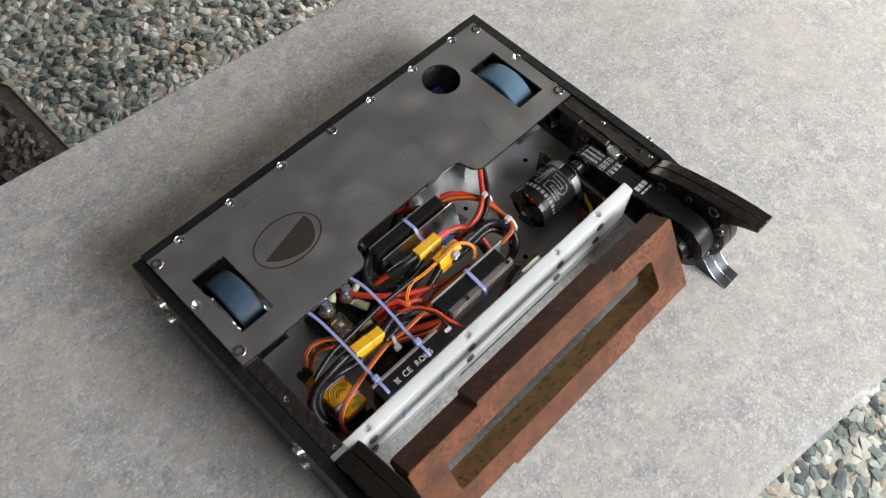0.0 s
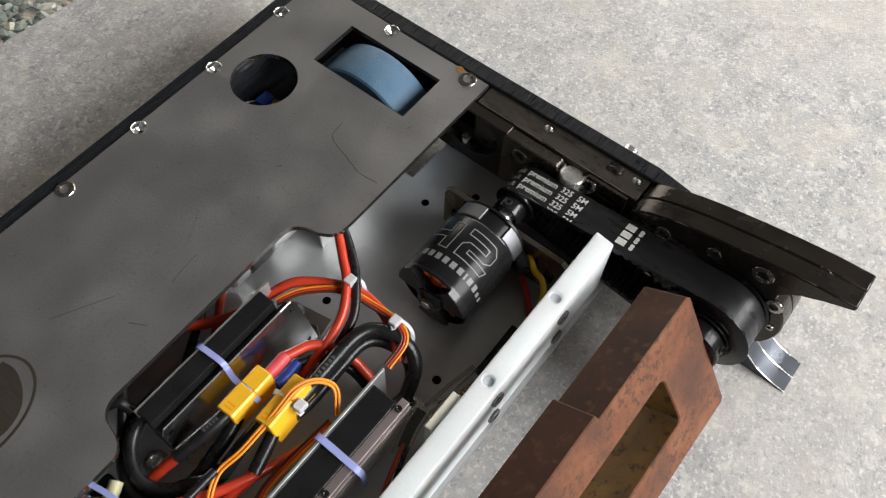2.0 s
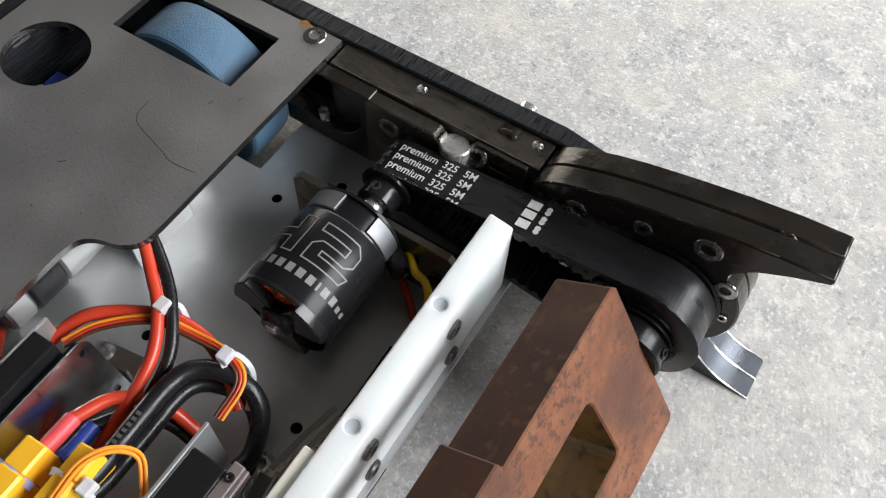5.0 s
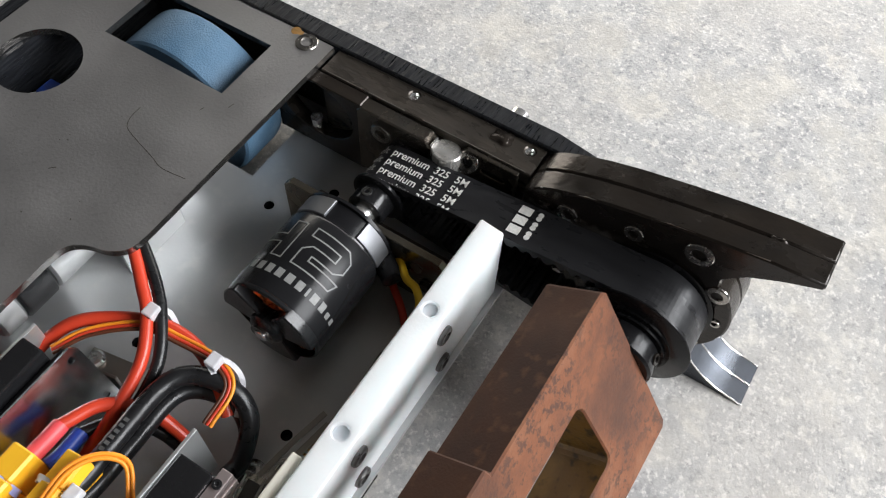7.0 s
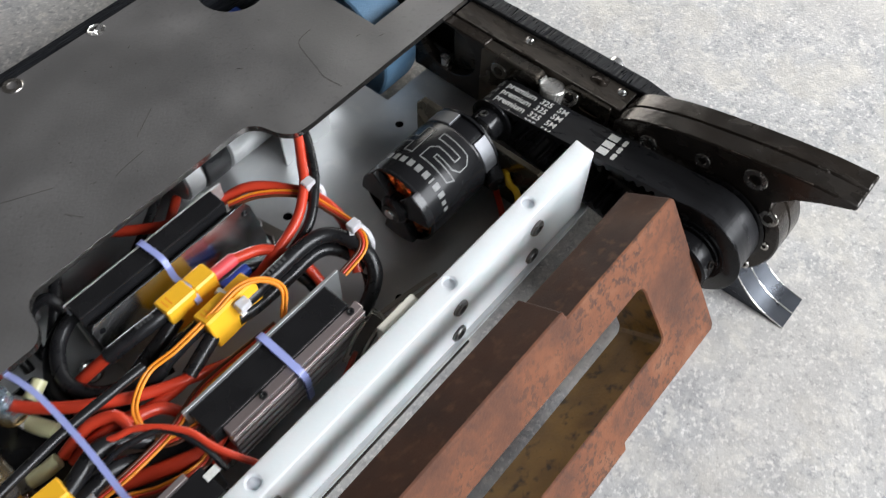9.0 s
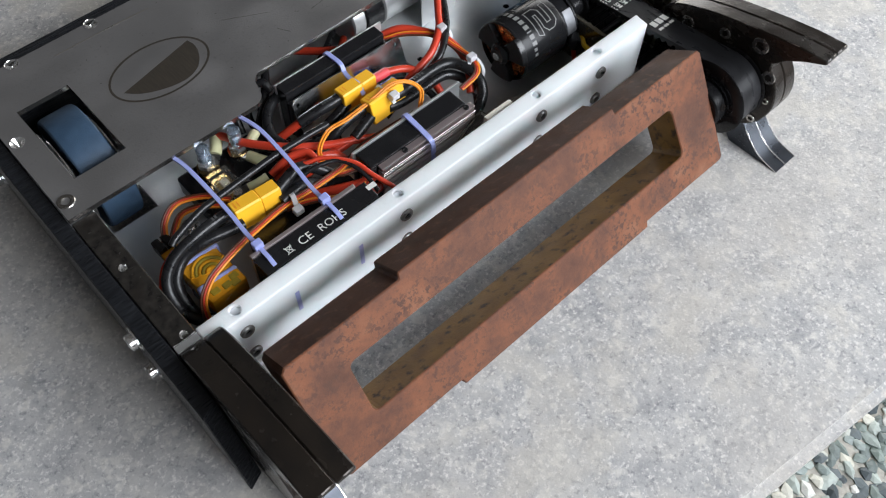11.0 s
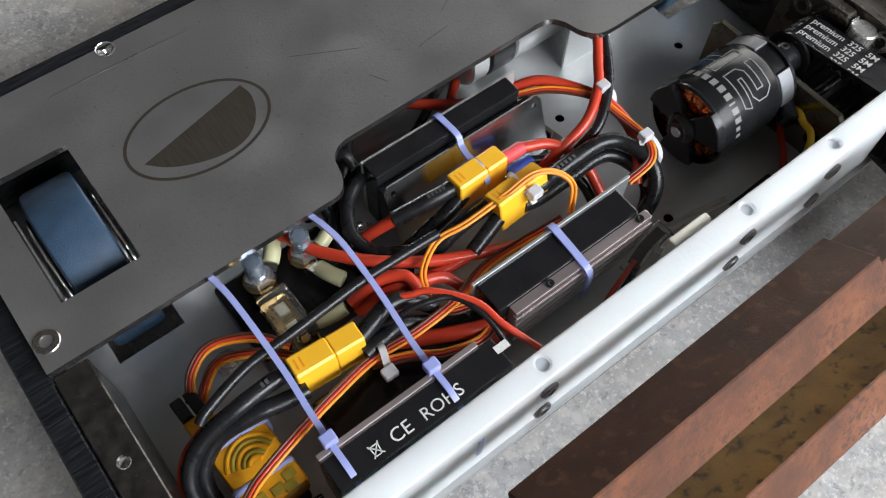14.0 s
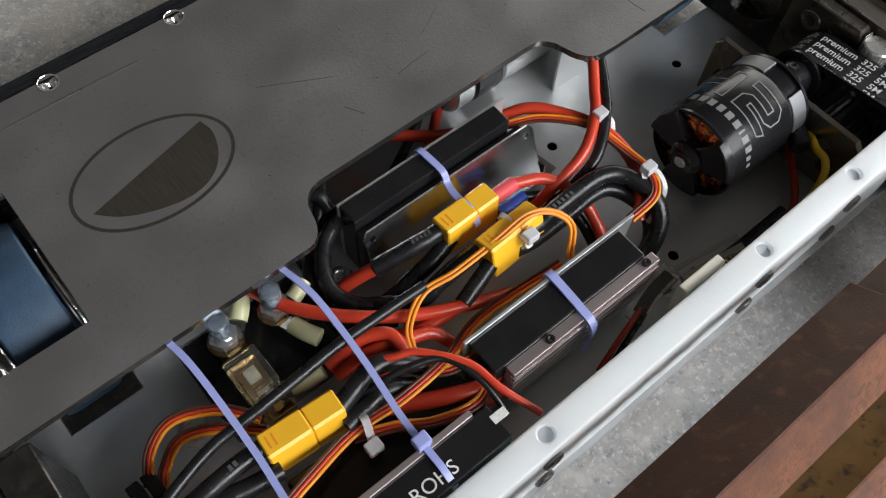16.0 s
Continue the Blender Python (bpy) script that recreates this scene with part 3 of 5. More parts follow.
for k in range(170):
    x, y, a, l = rng.uniform(4, 346), rng.uniform(-86, 2), rng.uniform(0, math.pi), rng.uniform(0.25, 0.9)
    if 8 < x < 44 or 300 < x < 344 or math.hypot(x - 285, y + 20) < 21 or math.hypot(x - 84.5, (y + 52) * 1.4) < 31:
        continue
    on("scuff", strap([(x, y, 0), (x + l * math.cos(a), y + l * math.sin(a), 0)], rng.uniform(0.12, 0.32), 0.1, 2), rng.choice((ENGRAVED, ENGRAVED, INNER)), "tiny scuff mark", top_plate)
# a pale line along the rear left of the plate
on("scratch", strap([(46, -4.4, 0), (66, -4.4, 0), (88, -4.8, 0), (106, -5.6, 0)], 0.7, 0.1), INNER, "pale line on the plate", top_plate)
on("stain", prism([(0.3533 + 0.0019 * math.cos(a) * (1 + 0.3 * math.sin(3 * a)), -0.0928 + 0.0028 * math.sin(a)) for a in np.linspace(0, 2 * math.pi, 17)[:-1]], 0.00002, 0.00007), RUST_SLOT, "small brown rust stain by a screw", top_plate)

ARMOUR_Z = (-0.058, -0.0008)
left_armour = prism(mm([(-13.6, 15.4), (-4.7, 15.4), (-4.6, -206), (-4.8, -254), (-13.6, -258)]), ARMOUR_Z[0], -0.0034, bevel=0.0006)
for v in left_armour.verts:
    if v.co.z > -0.01 and v.co.y < -0.24:
        v.co.y += 0.0185
on("side_armour", left_armour, HDPE, "sawn black plastic side armour with a sloped front end")
on("side_armour", prism(mm([(354.5, 15.4), (363.6, 15.4), (366.5, -205), (358.5, -262), (357.5, -205)]), *ARMOUR_Z, bevel=0.0006), HDPE, "sawn black plastic side armour")
on("back_armour", box(-0.0045, 0.3543, 0.0075, 0.0154, *ARMOUR_Z, 0.0005), HDPE, "sawn black plastic back armour")
for y, z in ((-21.5, -14), (-23, -40), (-180.5, -12.2), (-181.6, -43)):
    b = on("side_bolt", lathe([(0.0075, 0), (0.0075, 0.0012), (0.0044, 0.0013), (0.0044, 0.004), (0.0036, 0.0048), (0, 0.005)], 16, m=frame_of((-0.0134, y / 1000, z / 1000), (0, -1, 0), (0, 0, 1))), CHROME, "bright bolt with a washer", smooth=True)
for x in (0.3665,):
    on("side_bolt", lathe([(0.0044, 0), (0.0044, 0.003), (0, 0.004)], 12, m=Matrix.Translation((x, -0.187, -0.006)) @ ALONG_X), CHROME, "bright bolt", smooth=True)

left_rail = on("side_rail", prism(mm([(-4.3, -110.4), (8.2, -110.4), (8.2, -201.4), (-4.3, -201.4)]), -0.0435, -0.0032, [mm(circle(1.6, -149.3, 1.9, 14)), mm(circle(3.4, -199, 1.9, 14))], 0.0005), RAIL, "oily black steel side rail")
right_rail = on("side_rail", prism(mm([(344.3, -110.4), (357, -110.4), (358.5, -205), (344.3, -205)]), -0.0435, -0.0032, [mm(circle(353.4, -148.8, 2.1, 14)), mm(circle(354.2, -199.6, 2.1, 14))], 0.0005), WORN, "worn dark steel side rail")
for x, y in ((1.6, -149.3), (3.4, -199), (353.4, -148.8), (354.2, -199.6)):
    on("thread", lathe([(0.00186, -0.0037), (0.0014, -0.0048), (0.00186, -0.0058), (0.0014, -0.0068), (0.00186, -0.0078), (0.0015, -0.0115), (0, -0.0115)], 14, m=Matrix.Translation((x / 1000, y / 1000, 0))), CHROME, "bright threaded hole", left_rail if x < 100 else right_rail, True)
on("rail_end", box(-0.0042, 0.0079, -0.2058, -0.2015, -0.0435, -0.0033, 0.0004), ALU, "cut bright rail end", left_rail)
on("rear_rail", box(-0.0045, 0.3543, -0.006, 0.0072, -0.0435, -0.0032), HDPE, "sawn black rear rail")

pan = prism(mm([(-4.5, 7), (357, 7), (357, -205), (320, -212), (8, -212), (-4.5, -205)]), -0.0465, -0.0437,
            [mm([(13, -24), (13, -97), (41, -97), (41, -24)]), mm([(309, -24), (309, -97), (341, -97), (341, -24)]), *[mm(circle(x, y, 2.2, 16)) for x, y in ((226, -110.4), (227.5, -178.2), (301, -112), (320.5, -130.6))]])
floor_pan = on("floor_pan", pan, PAN, "shiny bare aluminium floor pan")
# closed black cups added below the drilled holes in place of their shade
for x, y in ((226, -110.4), (227.5, -178.2), (301, -112), (320.5, -130.6)):
    on("shade_cup", lathe([(0.00218, -0.0441), (0.00218, -0.0500), (0, -0.0500)], 16, m=Matrix.Translation((x / 1000, y / 1000, 0))), BLACK, "black cup under a drilled hole, standing in for its shade", floor_pan, True)
for x, y in ((120, -106), (112, -119), (190, -116), (210, -177), (216, -186), (120, -188), (46, -122)):
    on("floor_bolt", lathe([(0.0055, -0.0437), (0.0055, -0.0428), (0.0035, -0.0427), (0.0034, -0.0395), (0.0022, -0.0393), (0.0020, -0.0405), (0, -0.0405)], 16, m=Matrix.Translation((x / 1000, y / 1000, 0))), CHROME, "bright socket bolt with a washer", smooth=True)

# white cross bar in front of the bay
bar_holes = (27.5, 127.5, 228.4, 278.2)
bar = on("cross_bar", prism(mm([(8.4, -199.8), (318.4, -199.8), (317.4, -209.8), (8.4, -209.8)]), -0.0555, -0.003, [mm(circle(x, -204.3, 2.6, 18)) for x in bar_holes], 0.0006), NYLON, "thick white plastic cross bar with screw holes")
for x in bar_holes:
    on("hole_wall", lathe([(0.00258, -0.0046), (0.0010, -0.0048), (0, -0.0048)], 18, m=Matrix.Translation((x / 1000, -0.2043, 0))), NYLON, "", bar, True)
for x in bar_holes:
    for z in (-16, -37.5):
        m = frame_of((x / 1000, -0.2098, z / 1000), (1, 0, 0), (0, 0, 1))
        h = on("screw", lathe([(0.0039, 0), (0.0039, 0.0010), (0.0033, 0.0016), (0.0021, 0.0017), (0.0019, 0.0004), (0, 0.0004)], 20, m=m), ZINC, "dull zinc button screw", bar, True)
        part("socket", lathe([(0.0018, 0.0006), (0.0017, 0.00062), (0, 0.00062)], 6, m=BACK @ m), BLACK, h)
for x in (57.3, 97.5):
    on("tie_loop", box(x / 1000 - 0.0012, x / 1000 + 0.0012, -0.2103, -0.2092, -0.031, -0.014, 0.0004), TIE_BLUE, "lilac cable tie loop through the bar", bar)
on("lip", box(0.118, 0.236, -0.2105, -0.2090, -0.0572, -0.0556, 0.0003), DARKSTEEL, "thin dark steel lip under the bar")

# side plates that carry the rotor
AXIS = (-0.2612, -0.0240)
def wing_outline(grow=0.0):
    top = [(-206, -42), (-206, -3.5), (-209.3, 0.2), (-213, 2.8), (-218, 5.2), (-229, 9.4), (-240, 12.6), (-258, 16.8), (-275, 20.2), (-291, 22.8), (-307.3, 24.2), (-307.8, 21.5), (-296.5, 15.8), (-287.5, 10.0), (-283.5, 5.5), (-281, 2.6)]
    arc = [(AXIS[0] * 1000 + 30.2 * math.cos(radians(a)), AXIS[1] * 1000 + 30.2 * math.sin(radians(a))) for a in range(132, 289, 6)]
    return mm(top + arc + [(-240, -50)])


def wing(x0, side, thick=0.0198):
    inner_x, mid, outer_x = (x0, x0 + 0.0098 * side, x0 + thick * side)
    def slab(a, b):
        return prism(wing_outline(), min(a, b), max(a, b), bevel=0.0007, m=ALONG_X)
    w = on("rotor_side_plate", slab(inner_x, mid - 0.0001 * side), DARKSTEEL, "worn black steel plate with a forward-pointing tip", smooth=True)
    on("outer_plate", slab(mid + 0.0001 * side, outer_x), DARKSTEEL, "worn brown-black steel plate", w, True)
    for y, z, r in ((-224, -4.2, 0.0042), (-248.3, 3.6, 0.0036), (-270.5, 9.6, 0.0052), (-282.2, -6.5, 0.0042), (-286.4, -22.5, 0.0021), (-282.6, -40, 0.0028), (-226, -44, 0.0040)):
        m = frame_of((inner_x - 0.0002 * side, y / 1000, z / 1000), (0, -side, 0), (0, 0, 1))
        socket_screw(w, BACK @ m, r)
    return w


right_wing = wing(0.3376, 1)
left_wing = wing(0.0180, -1, 0.0224)


def highlight_line(a, b, wide, parent, label="bright edge line"):
    """A thin bright strip that puts an edge's highlight and bare worn metal into colour."""
    p, q = Vector(mm([a])[0]), Vector(mm([b])[0])
    steps = [p + (q - p) * k / 12 for k in range(13)]
    w = wide / 2000
    return on("bright_edge", sweep(steps, [(-w, -0.00012), (w, -0.00012), (w * 0.6, 0.00012), (-w * 0.6, 0.00012)]), INNER, label, parent)


# pale strips carry the edge highlights of the right rail and side plate
highlight_line((344.7, -113, -3.15), (344.7, -150, -3.15), 0.5, right_rail)
highlight_line((344.7, -158, -3.15), (344.7, -203, -3.15), 0.4, right_rail)
highlight_line((356.4, -115, -3.15), (357.7, -196, -3.15), 0.35, right_rail)
highlight_line((338.2, -212, 2.0), (338.2, -229, 9.2), 0.4, right_wing)
highlight_line((338.2, -229, 9.2), (338.2, -258, 16.6), 0.4, right_wing)
highlight_line((338.2, -258, 16.6), (338.2, -290, 22.5), 0.35, right_wing)


def skid(x0, x1):
    """A solid wedge that curves down to the table, with worn bright edges along its top."""
    top = spline(mm([(-274, -43.5, 0), (-280, -47.6, 0), (-285, -52.4, 0), (-290, -57.2, 0), (-296, -61.6, 0), (-302, -64.1, 0), (-311.6, -66.1, 0)]), 5)
    out = [(p.x, p.y) for p in top] + mm([(-311.4, -66.45), (-276, -66.45), (-270, -60), (-267, -48)])
    ob = on("skid_fork", prism(out, x0, x1, bevel=0.0003, m=ALONG_X), SKID, "blue-black steel skid wedge touching the table", smooth=True)
    for x in (x0 + 0.0001, x1 - 0.0001):
        line = [Vector((x, p.x, p.y + 0.00012)) for p in top[8:]]
        on("bright_edge", sweep(line, [(-0.00032, -0.0002), (0.00032, -0.0002), (0.0002, 0.0002), (-0.0002, 0.0002)], Vector((0, 0.3, 1))), CHROME, "bright edge line", ob)
    return ob


for x in (0.3378, 0.3476):
    skid(x, x + 0.0096)
for x in (-0.0021, 0.0077):
    skid(x, x + 0.0096)



def bead(x, y, z, sx, sy, sz, seed):
    """A lump of weld metal."""
    rng = random.Random(seed)
    bm = bmesh.new()
    bmesh.ops.create_icosphere(bm, subdivisions=3, radius=1)
    k = [rng.uniform(-1, 1) for _ in range(6)]
    for v in bm.verts:
        c = v.co.copy()
        q = 1 + 0.16 * math.sin(5 * c.x + 4 * k[0]) + 0.13 * math.sin(6 * c.y + 4 * k[1]) + 0.1 * math.sin(9 * c.z + 4 * k[2])
        v.co = Vector((x / 1000 + c.x * sx * q / 1000, y / 1000 + c.y * sy * q / 1000, z / 1000 + c.z * sz * q / 1000))
    return bm


on("weld_bead", bead(353.8, -188.3, -3.3, 3.2, 4.2, 1.3, 4), DARKSTEEL, "lumpy weld bead", right_rail, True)
on("weld_bead", bead(347.4, -290.6, 20.6, 2.6, 3.6, 2.0, 5), DARKSTEEL, "lumpy weld bead", right_wing, True)
on("weld_bead", bead(347.0, -289.0, 16.0, 1.6, 2.4, 4.0, 6), DARKSTEEL, "lumpy weld bead", right_wing, True)

# ---------------------------------------------------------------- wheels and drive motors
def wheel(x0, x1, label, rubber):
    w = thing("wheel", label, "wheel", ((x0 + x1) / 2, -0.0580, TABLE_Z), "drive wheels")
    h, r = (x1 - x0) / 2, 0.0346
    prof = [(0.012, -h), (r - 0.004, -h + 0.0012), (r - 0.0016, -h), (r - 0.0005, -h + 0.0008), (r, -h + 0.003), (r, h - 0.003), (r - 0.0005, h - 0.0008), (r - 0.0016, h), (r - 0.004, h - 0.0012), (0.012, h)]
    up = Matrix.Translation((0, 0, r)) @ ALONG_X
    part("tyre", lathe(prof, 56, m=up, closed=True), rubber, w, "blue foam rubber tyre", True)
    part("hub", lathe([(0, -h - 0.001), (0.0125, -h - 0.001), (0.0125, h + 0.001), (0, h + 0.001)], 28, m=up), ALU, w, "turned metal hub", True)
    for a, b in ((-h - 0.0030, -h - 0.0012), (h + 0.0012, h + 0.0030)):
        part("hub_cap", lathe([(0.006, a), (0.0240, a), (0.0256, a + 0.0006), (0.0256, b - 0.0006), (0.0240, b), (0.006, b)], 44, m=up, closed=True), CHROME, w, "bright metal hub cap", True)
    return w


wheel(0.0155, 0.0365, "dark blue worn foam drive wheel showing through the plate", BLUE_DARK)
wheel(0.3140, 0.3372, "blue foam drive wheel showing through the top plate", BLUE)
for x0, x1 in ((0.0106, 0.0116),):
    tagged(part("axle_bracket", box(x0, x1, -0.0872, -0.0460, -0.043, -0.0034, 0.0003), CHROME), "bright thin axle bracket beside the wheel", "bracket")


def drive_motor(x0, side, label, length):
    d = thing("gear_motor", label, "motor", (x0, -0.0605, TABLE_Z), "gear motors")
    up = Matrix.Translation((0, 0, 0.040)) @ ALONG_X
    def ring(a, b, r, m, name, lab=""):
        a, b = sorted((a * side, b * side))
        return part(name, lathe([(0, a), (r - 0.001, a), (r, a + 0.001), (r, b - 0.001), (r - 0.001, b), (0, b)], 36, m=up), m, d, lab, True)
    ring(0, 0.026, 0.018, ALU, "gearbox", "silver gearbox")
    ring(0.0262, length - 0.0253, 0.0178, ALU, "can", "silver motor can")
    ring(length - 0.025, length - 0.0105, 0.0181, BLACK, "band", "black tape band")
    cap = ring(length - 0.0102, length, 0.0176, ALU, "end_cap", "silver end cap")
    for y in (-0.009, 0.009):
        part("terminal", box(-0.001, 0.001, y - 0.002, y + 0.002, 0.036, 0.0405, 0.0005, m=Matrix.Translation((side * (length + 0.001), 0, 0.006 if y < 0 else 0))), CHROME, cap, "tinned terminal")
    part("slot", box(-0.006, 0.006, -0.001, 0.001, -0.0002, 0.0002, 0.0001, m=Matrix.Translation((side * (length - 0.038), 0, 0.040)) @ pose(0, 0, 0, 55) @ Matrix.Translation((0, 0, 0.0179))), BLACK, d, "dark slot in the can")
    return d


drive_motor(0.294, -1, "silver and black gear motor under the top plate", 0.0935)
drive_motor(0.046, 1, "silver and black gear motor under the top plate", 0.076)
pack = thing("battery_pack", "glossy black battery pack under the top plate", "battery", (0.165, -0.06, -0.0437))
part("cell_block", box(-0.034, 0.026, 0.008, 0.050, 0, 0.034, 0.003), BLACK, pack)
part("wrap", box(-0.006, 0.006, 0.0076, 0.0504, -0.0, 0.0344, 0.003), WIRE_BLACK, pack, "black strap")
wire([(112, -96, -40), (112, -88, -30), (118, -82, -20), (126, -86, -14), (128, -92, -18)], 2.4, WIRE_BLACK, "thick black wire under the top plate")
wire([(104, -92, -36), (106, -84, -26), (113, -78, -16), (122, -80, -12)], 2.2, WIRE_BLACK, "thick black wire under the top plate")

wire([(196, -62, -30), (188, -70, -28), (178, -78, -26), (168, -84, -26), (156, -90, -28)], 2.0, WIRE_BLACK, "black motor wire under the top plate")
wire([(197, -70, -36), (186, -80, -33), (176, -88, -32), (168, -96, -38), (160, -104, -42)], 2.2, RED, "red motor wire under the top plate")
wire([(150, -56, -22), (140, -68, -20), (132, -80, -19), (126, -88, -20), (118, -94, -26)], 2.6, WIRE_BLACK, "thick black battery lead")
mount = part("motor_mount", prism([(0.2465, -0.0437), (0.276, -0.0437), (0.276, -0.0042), (0.2465, -0.0042)], 0.0880, 0.0892, [circle(0.2505, -0.020, 0.0014, 14)], m=Matrix(((1, 0, 0, 0), (0, 0, -1, 0), (0, 1, 0, 0), (0, 0, 0, 1)))), ALU)
tagged(mount, "bare aluminium motor mount plate under the top plate", "mount")
rx = thing("receiver", "small black receiver under the round hole", "receiver", (0.285, -0.022, -0.0437))
part("case", box(-0.024, 0.026, -0.017, 0.0145, 0, 0.016, 0.001), BLACK, rx)
part("plug", box(-0.0035, 0.0055, 0.0035, 0.0105, 0.0162, 0.0245, 0.001), WIRE_BLUE, rx, "blue plug")
part("pin", lathe([(0, 0.0162), (0.0022, 0.0162), (0.0022, 0.0235), (0.0016, 0.0240), (0, 0.0240)], 16, m=Matrix.Translation((0.0028, 0.0010, 0))), BRASS, rx, "small brass pin", True)
dial = part("dial", lathe([(0, 0.0162), (0.0105, 0.0162), (0.0105, 0.0222), (0, 0.0222)], 36, m=Matrix.Translation((-0.0105, 0.004, 0))), BLACK, rx, "round black dial", True)
part("rim", lathe([(0.0098, 0.0223), (0.0106, 0.0223), (0.0106, 0.0228), (0.0098, 0.0228)], 40, m=Matrix.Translation((-0.0105, 0.004, 0)), closed=True), TIE_WHITE, dial, "pale rim", True)
part("mark", box(-0.0145, -0.0065, -0.0005, 0.0015, 0.0223, 0.0226), RED, dial, "red mark")
wire([(300, -37, -22), (286, -35, -20), (272, -30, -19), (264, -18, -22)], 1.3, RED, "thin red wire under the round hole")
wire([(266, -12, -22), (274, -26, -19), (288, -33, -19), (306, -36, -24)], 1.0, TIE_WHITE, "thin white wire under the round hole")

# ---------------------------------------------------------------- the rotor
rotor = thing("weapon_rotor", "rusted steel beater bar with a long slot", "rotor", (0.163, AXIS[0], AXIS[1]))
FACE = Matrix.Translation((-0.163, -AXIS[0], -AXIS[1])) @ frame_of((0, -0.2694, -0.0163), (1, 0, 0), (0, 0.55, 0.835))
RISE = 3.4
beat = [(21.5, -31), (24.5, -34.4), (95, -34.4), (96, -34.4 - RISE), (236, -34.4 - RISE), (237, -34.4), (303, -34.8), (305.2, -32.6), (307.4, 32.2), (305.6, 34.5),
        (237, 34.5), (236.4, 34.5 + RISE), (89.5, 34.5 + RISE), (88.8, 34.5), (24, 34.5), (21.5, 32)]
slot = rounded(49, 275.5, -15, 15, 3.4, 3)
rb = prism(mm(beat), -0.022, 0, [mm(slot)], 0.0006, m=FACE)
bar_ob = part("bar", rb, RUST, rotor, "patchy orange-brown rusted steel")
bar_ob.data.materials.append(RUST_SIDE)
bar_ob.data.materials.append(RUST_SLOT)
TO_FACE = FACE.inverted()
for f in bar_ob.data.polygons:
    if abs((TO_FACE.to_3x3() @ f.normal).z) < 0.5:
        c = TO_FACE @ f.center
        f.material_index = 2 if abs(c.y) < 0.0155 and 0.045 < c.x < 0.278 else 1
hub_m = Matrix.Translation((-0.163, 0, 0)) @ ALONG_X
hub = part("hub", lathe([(0, 0.3052), (0.0138, 0.3052), (0.0148, 0.306), (0.0148, 0.3128), (0.0138, 0.3131), (0.0138, 0.3138), (0.0158, 0.3140), (0.0158, 0.3146), (0.0152, 0.3148), (0.0152, 0.3154), (0.0172, 0.3156), (0.0172, 0.3164), (0, 0.3164)], 40, m=hub_m), PULLEY_BLACK, rotor, "black hub with a set screw", True)
socket_screw(hub, frame_of((0.3105 - 0.163, -0.0134, 0.0066), (1, 0, 0), Vector((0, 0.0077, 0.0155))), 0.0022, "set_screw").data.materials[0] = DARKSTEEL
part("left_hub", lathe([(0, 0.0178), (0.0165, 0.0178), (0.0165, 0.0212), (0, 0.0212)], 32, m=hub_m), BLACK, rotor, smooth=True)
teeth = []
for k in range(48):
    a, r = 2 * math.pi * (k + 0.5) / 48, (0.0208 if (k // 2) * 2 == k else 0.0204)
    teeth.append((r * math.cos(a), r * math.sin(a)))
pulley = part("pulley", prism(teeth, 0.3178, 0.3364, m=hub_m), PULLEY_BLACK, rotor, "black toothed pulley", True)
for x0, x1 in ((0.3165, 0.3177), (0.3365, 0.3372)):
    part("flange", lathe([(0, x0), (0.0236, x0), (0.0242, x0 + 0.0004), (0.0242, x1 - 0.0003), (0.0236, x1), (0, x1)], 48, m=hub_m), PULLEY_BLACK, pulley, "polished black flange", True)

# ---------------------------------------------------------------- rotor motor on its bracket
MY, MZ = -0.1562, -0.0215
CAN_R = 0.0194
motor = thing("brushless_motor", "black brushless outrunner motor with copper windings", "motor", (0.246, MY, MZ))
mx = Matrix.Translation((-0.246, 0, 0)) @ ALONG_X
part("can", lathe([(0.0182, 0.2545), (CAN_R - 0.0002, 0.2540), (CAN_R, 0.2548), (CAN_R, 0.2868), (CAN_R - 0.0004, 0.2876), (0.0182, 0.2876)], 72, m=mx, closed=True), CAN, motor, "satin black motor can", True)
part("ring", lathe([(0.0178, 0.2877), (CAN_R - 0.0006, 0.2877), (CAN_R - 0.0006, 0.2884), (0.0178, 0.2884)], 72, m=mx, closed=True), BLACK, motor, "black ring", True)
base = part("base", lathe([(0, 0.2886), (0.0176, 0.2886), (0.0176, 0.2964), (0.0192, 0.2966), (0.0192, 0.2978), (0, 0.2978)], 64, m=mx), CAN, motor, "black mounting base", True)


def sector(a0, a1, r0, r1, h0, h1):
    """A piece of a ring between two angles, thick along the motor's axis."""
    steps = [radians(a0 + (a1 - a0) * k / 10) for k in range(11)]
    return prism([(r1 * math.cos(q), r1 * math.sin(q)) for q in steps] + [(r0 * math.cos(q), r0 * math.sin(q)) for q in reversed(steps)], h0, h1, bevel=0.0003, m=mx)


for a in (58, 148, 238, 328):
    part("tab", sector(a - 24, a + 24, 0.0177, CAN_R - 0.0002, 0.2887, 0.2965), BASE_METAL, base, "satin silver mounting tab", True)
bell = [lathe([(0, 0.2466), (0.0034, 0.2466), (0.0056, 0.2474), (0.0070, 0.2490), (0.0070, 0.2535), (0, 0.2535)], 32, m=mx)]
for a in (25, 145, 265):
    out = [(CAN_R * math.cos(radians(q)), CAN_R * math.sin(radians(q))) for q in range(a - 27, a + 28, 6)] + [(0.0062 * math.cos(radians(q)), 0.0062 * math.sin(radians(q))) for q in (a + 45, a + 15, a - 15, a - 45)]
    bell.append(prism(out, 0.2497, 0.2545, bevel=0.0005, m=mx))
part("end_bell", join(*bell), BLACK, motor, "black three-armed end bell", True)
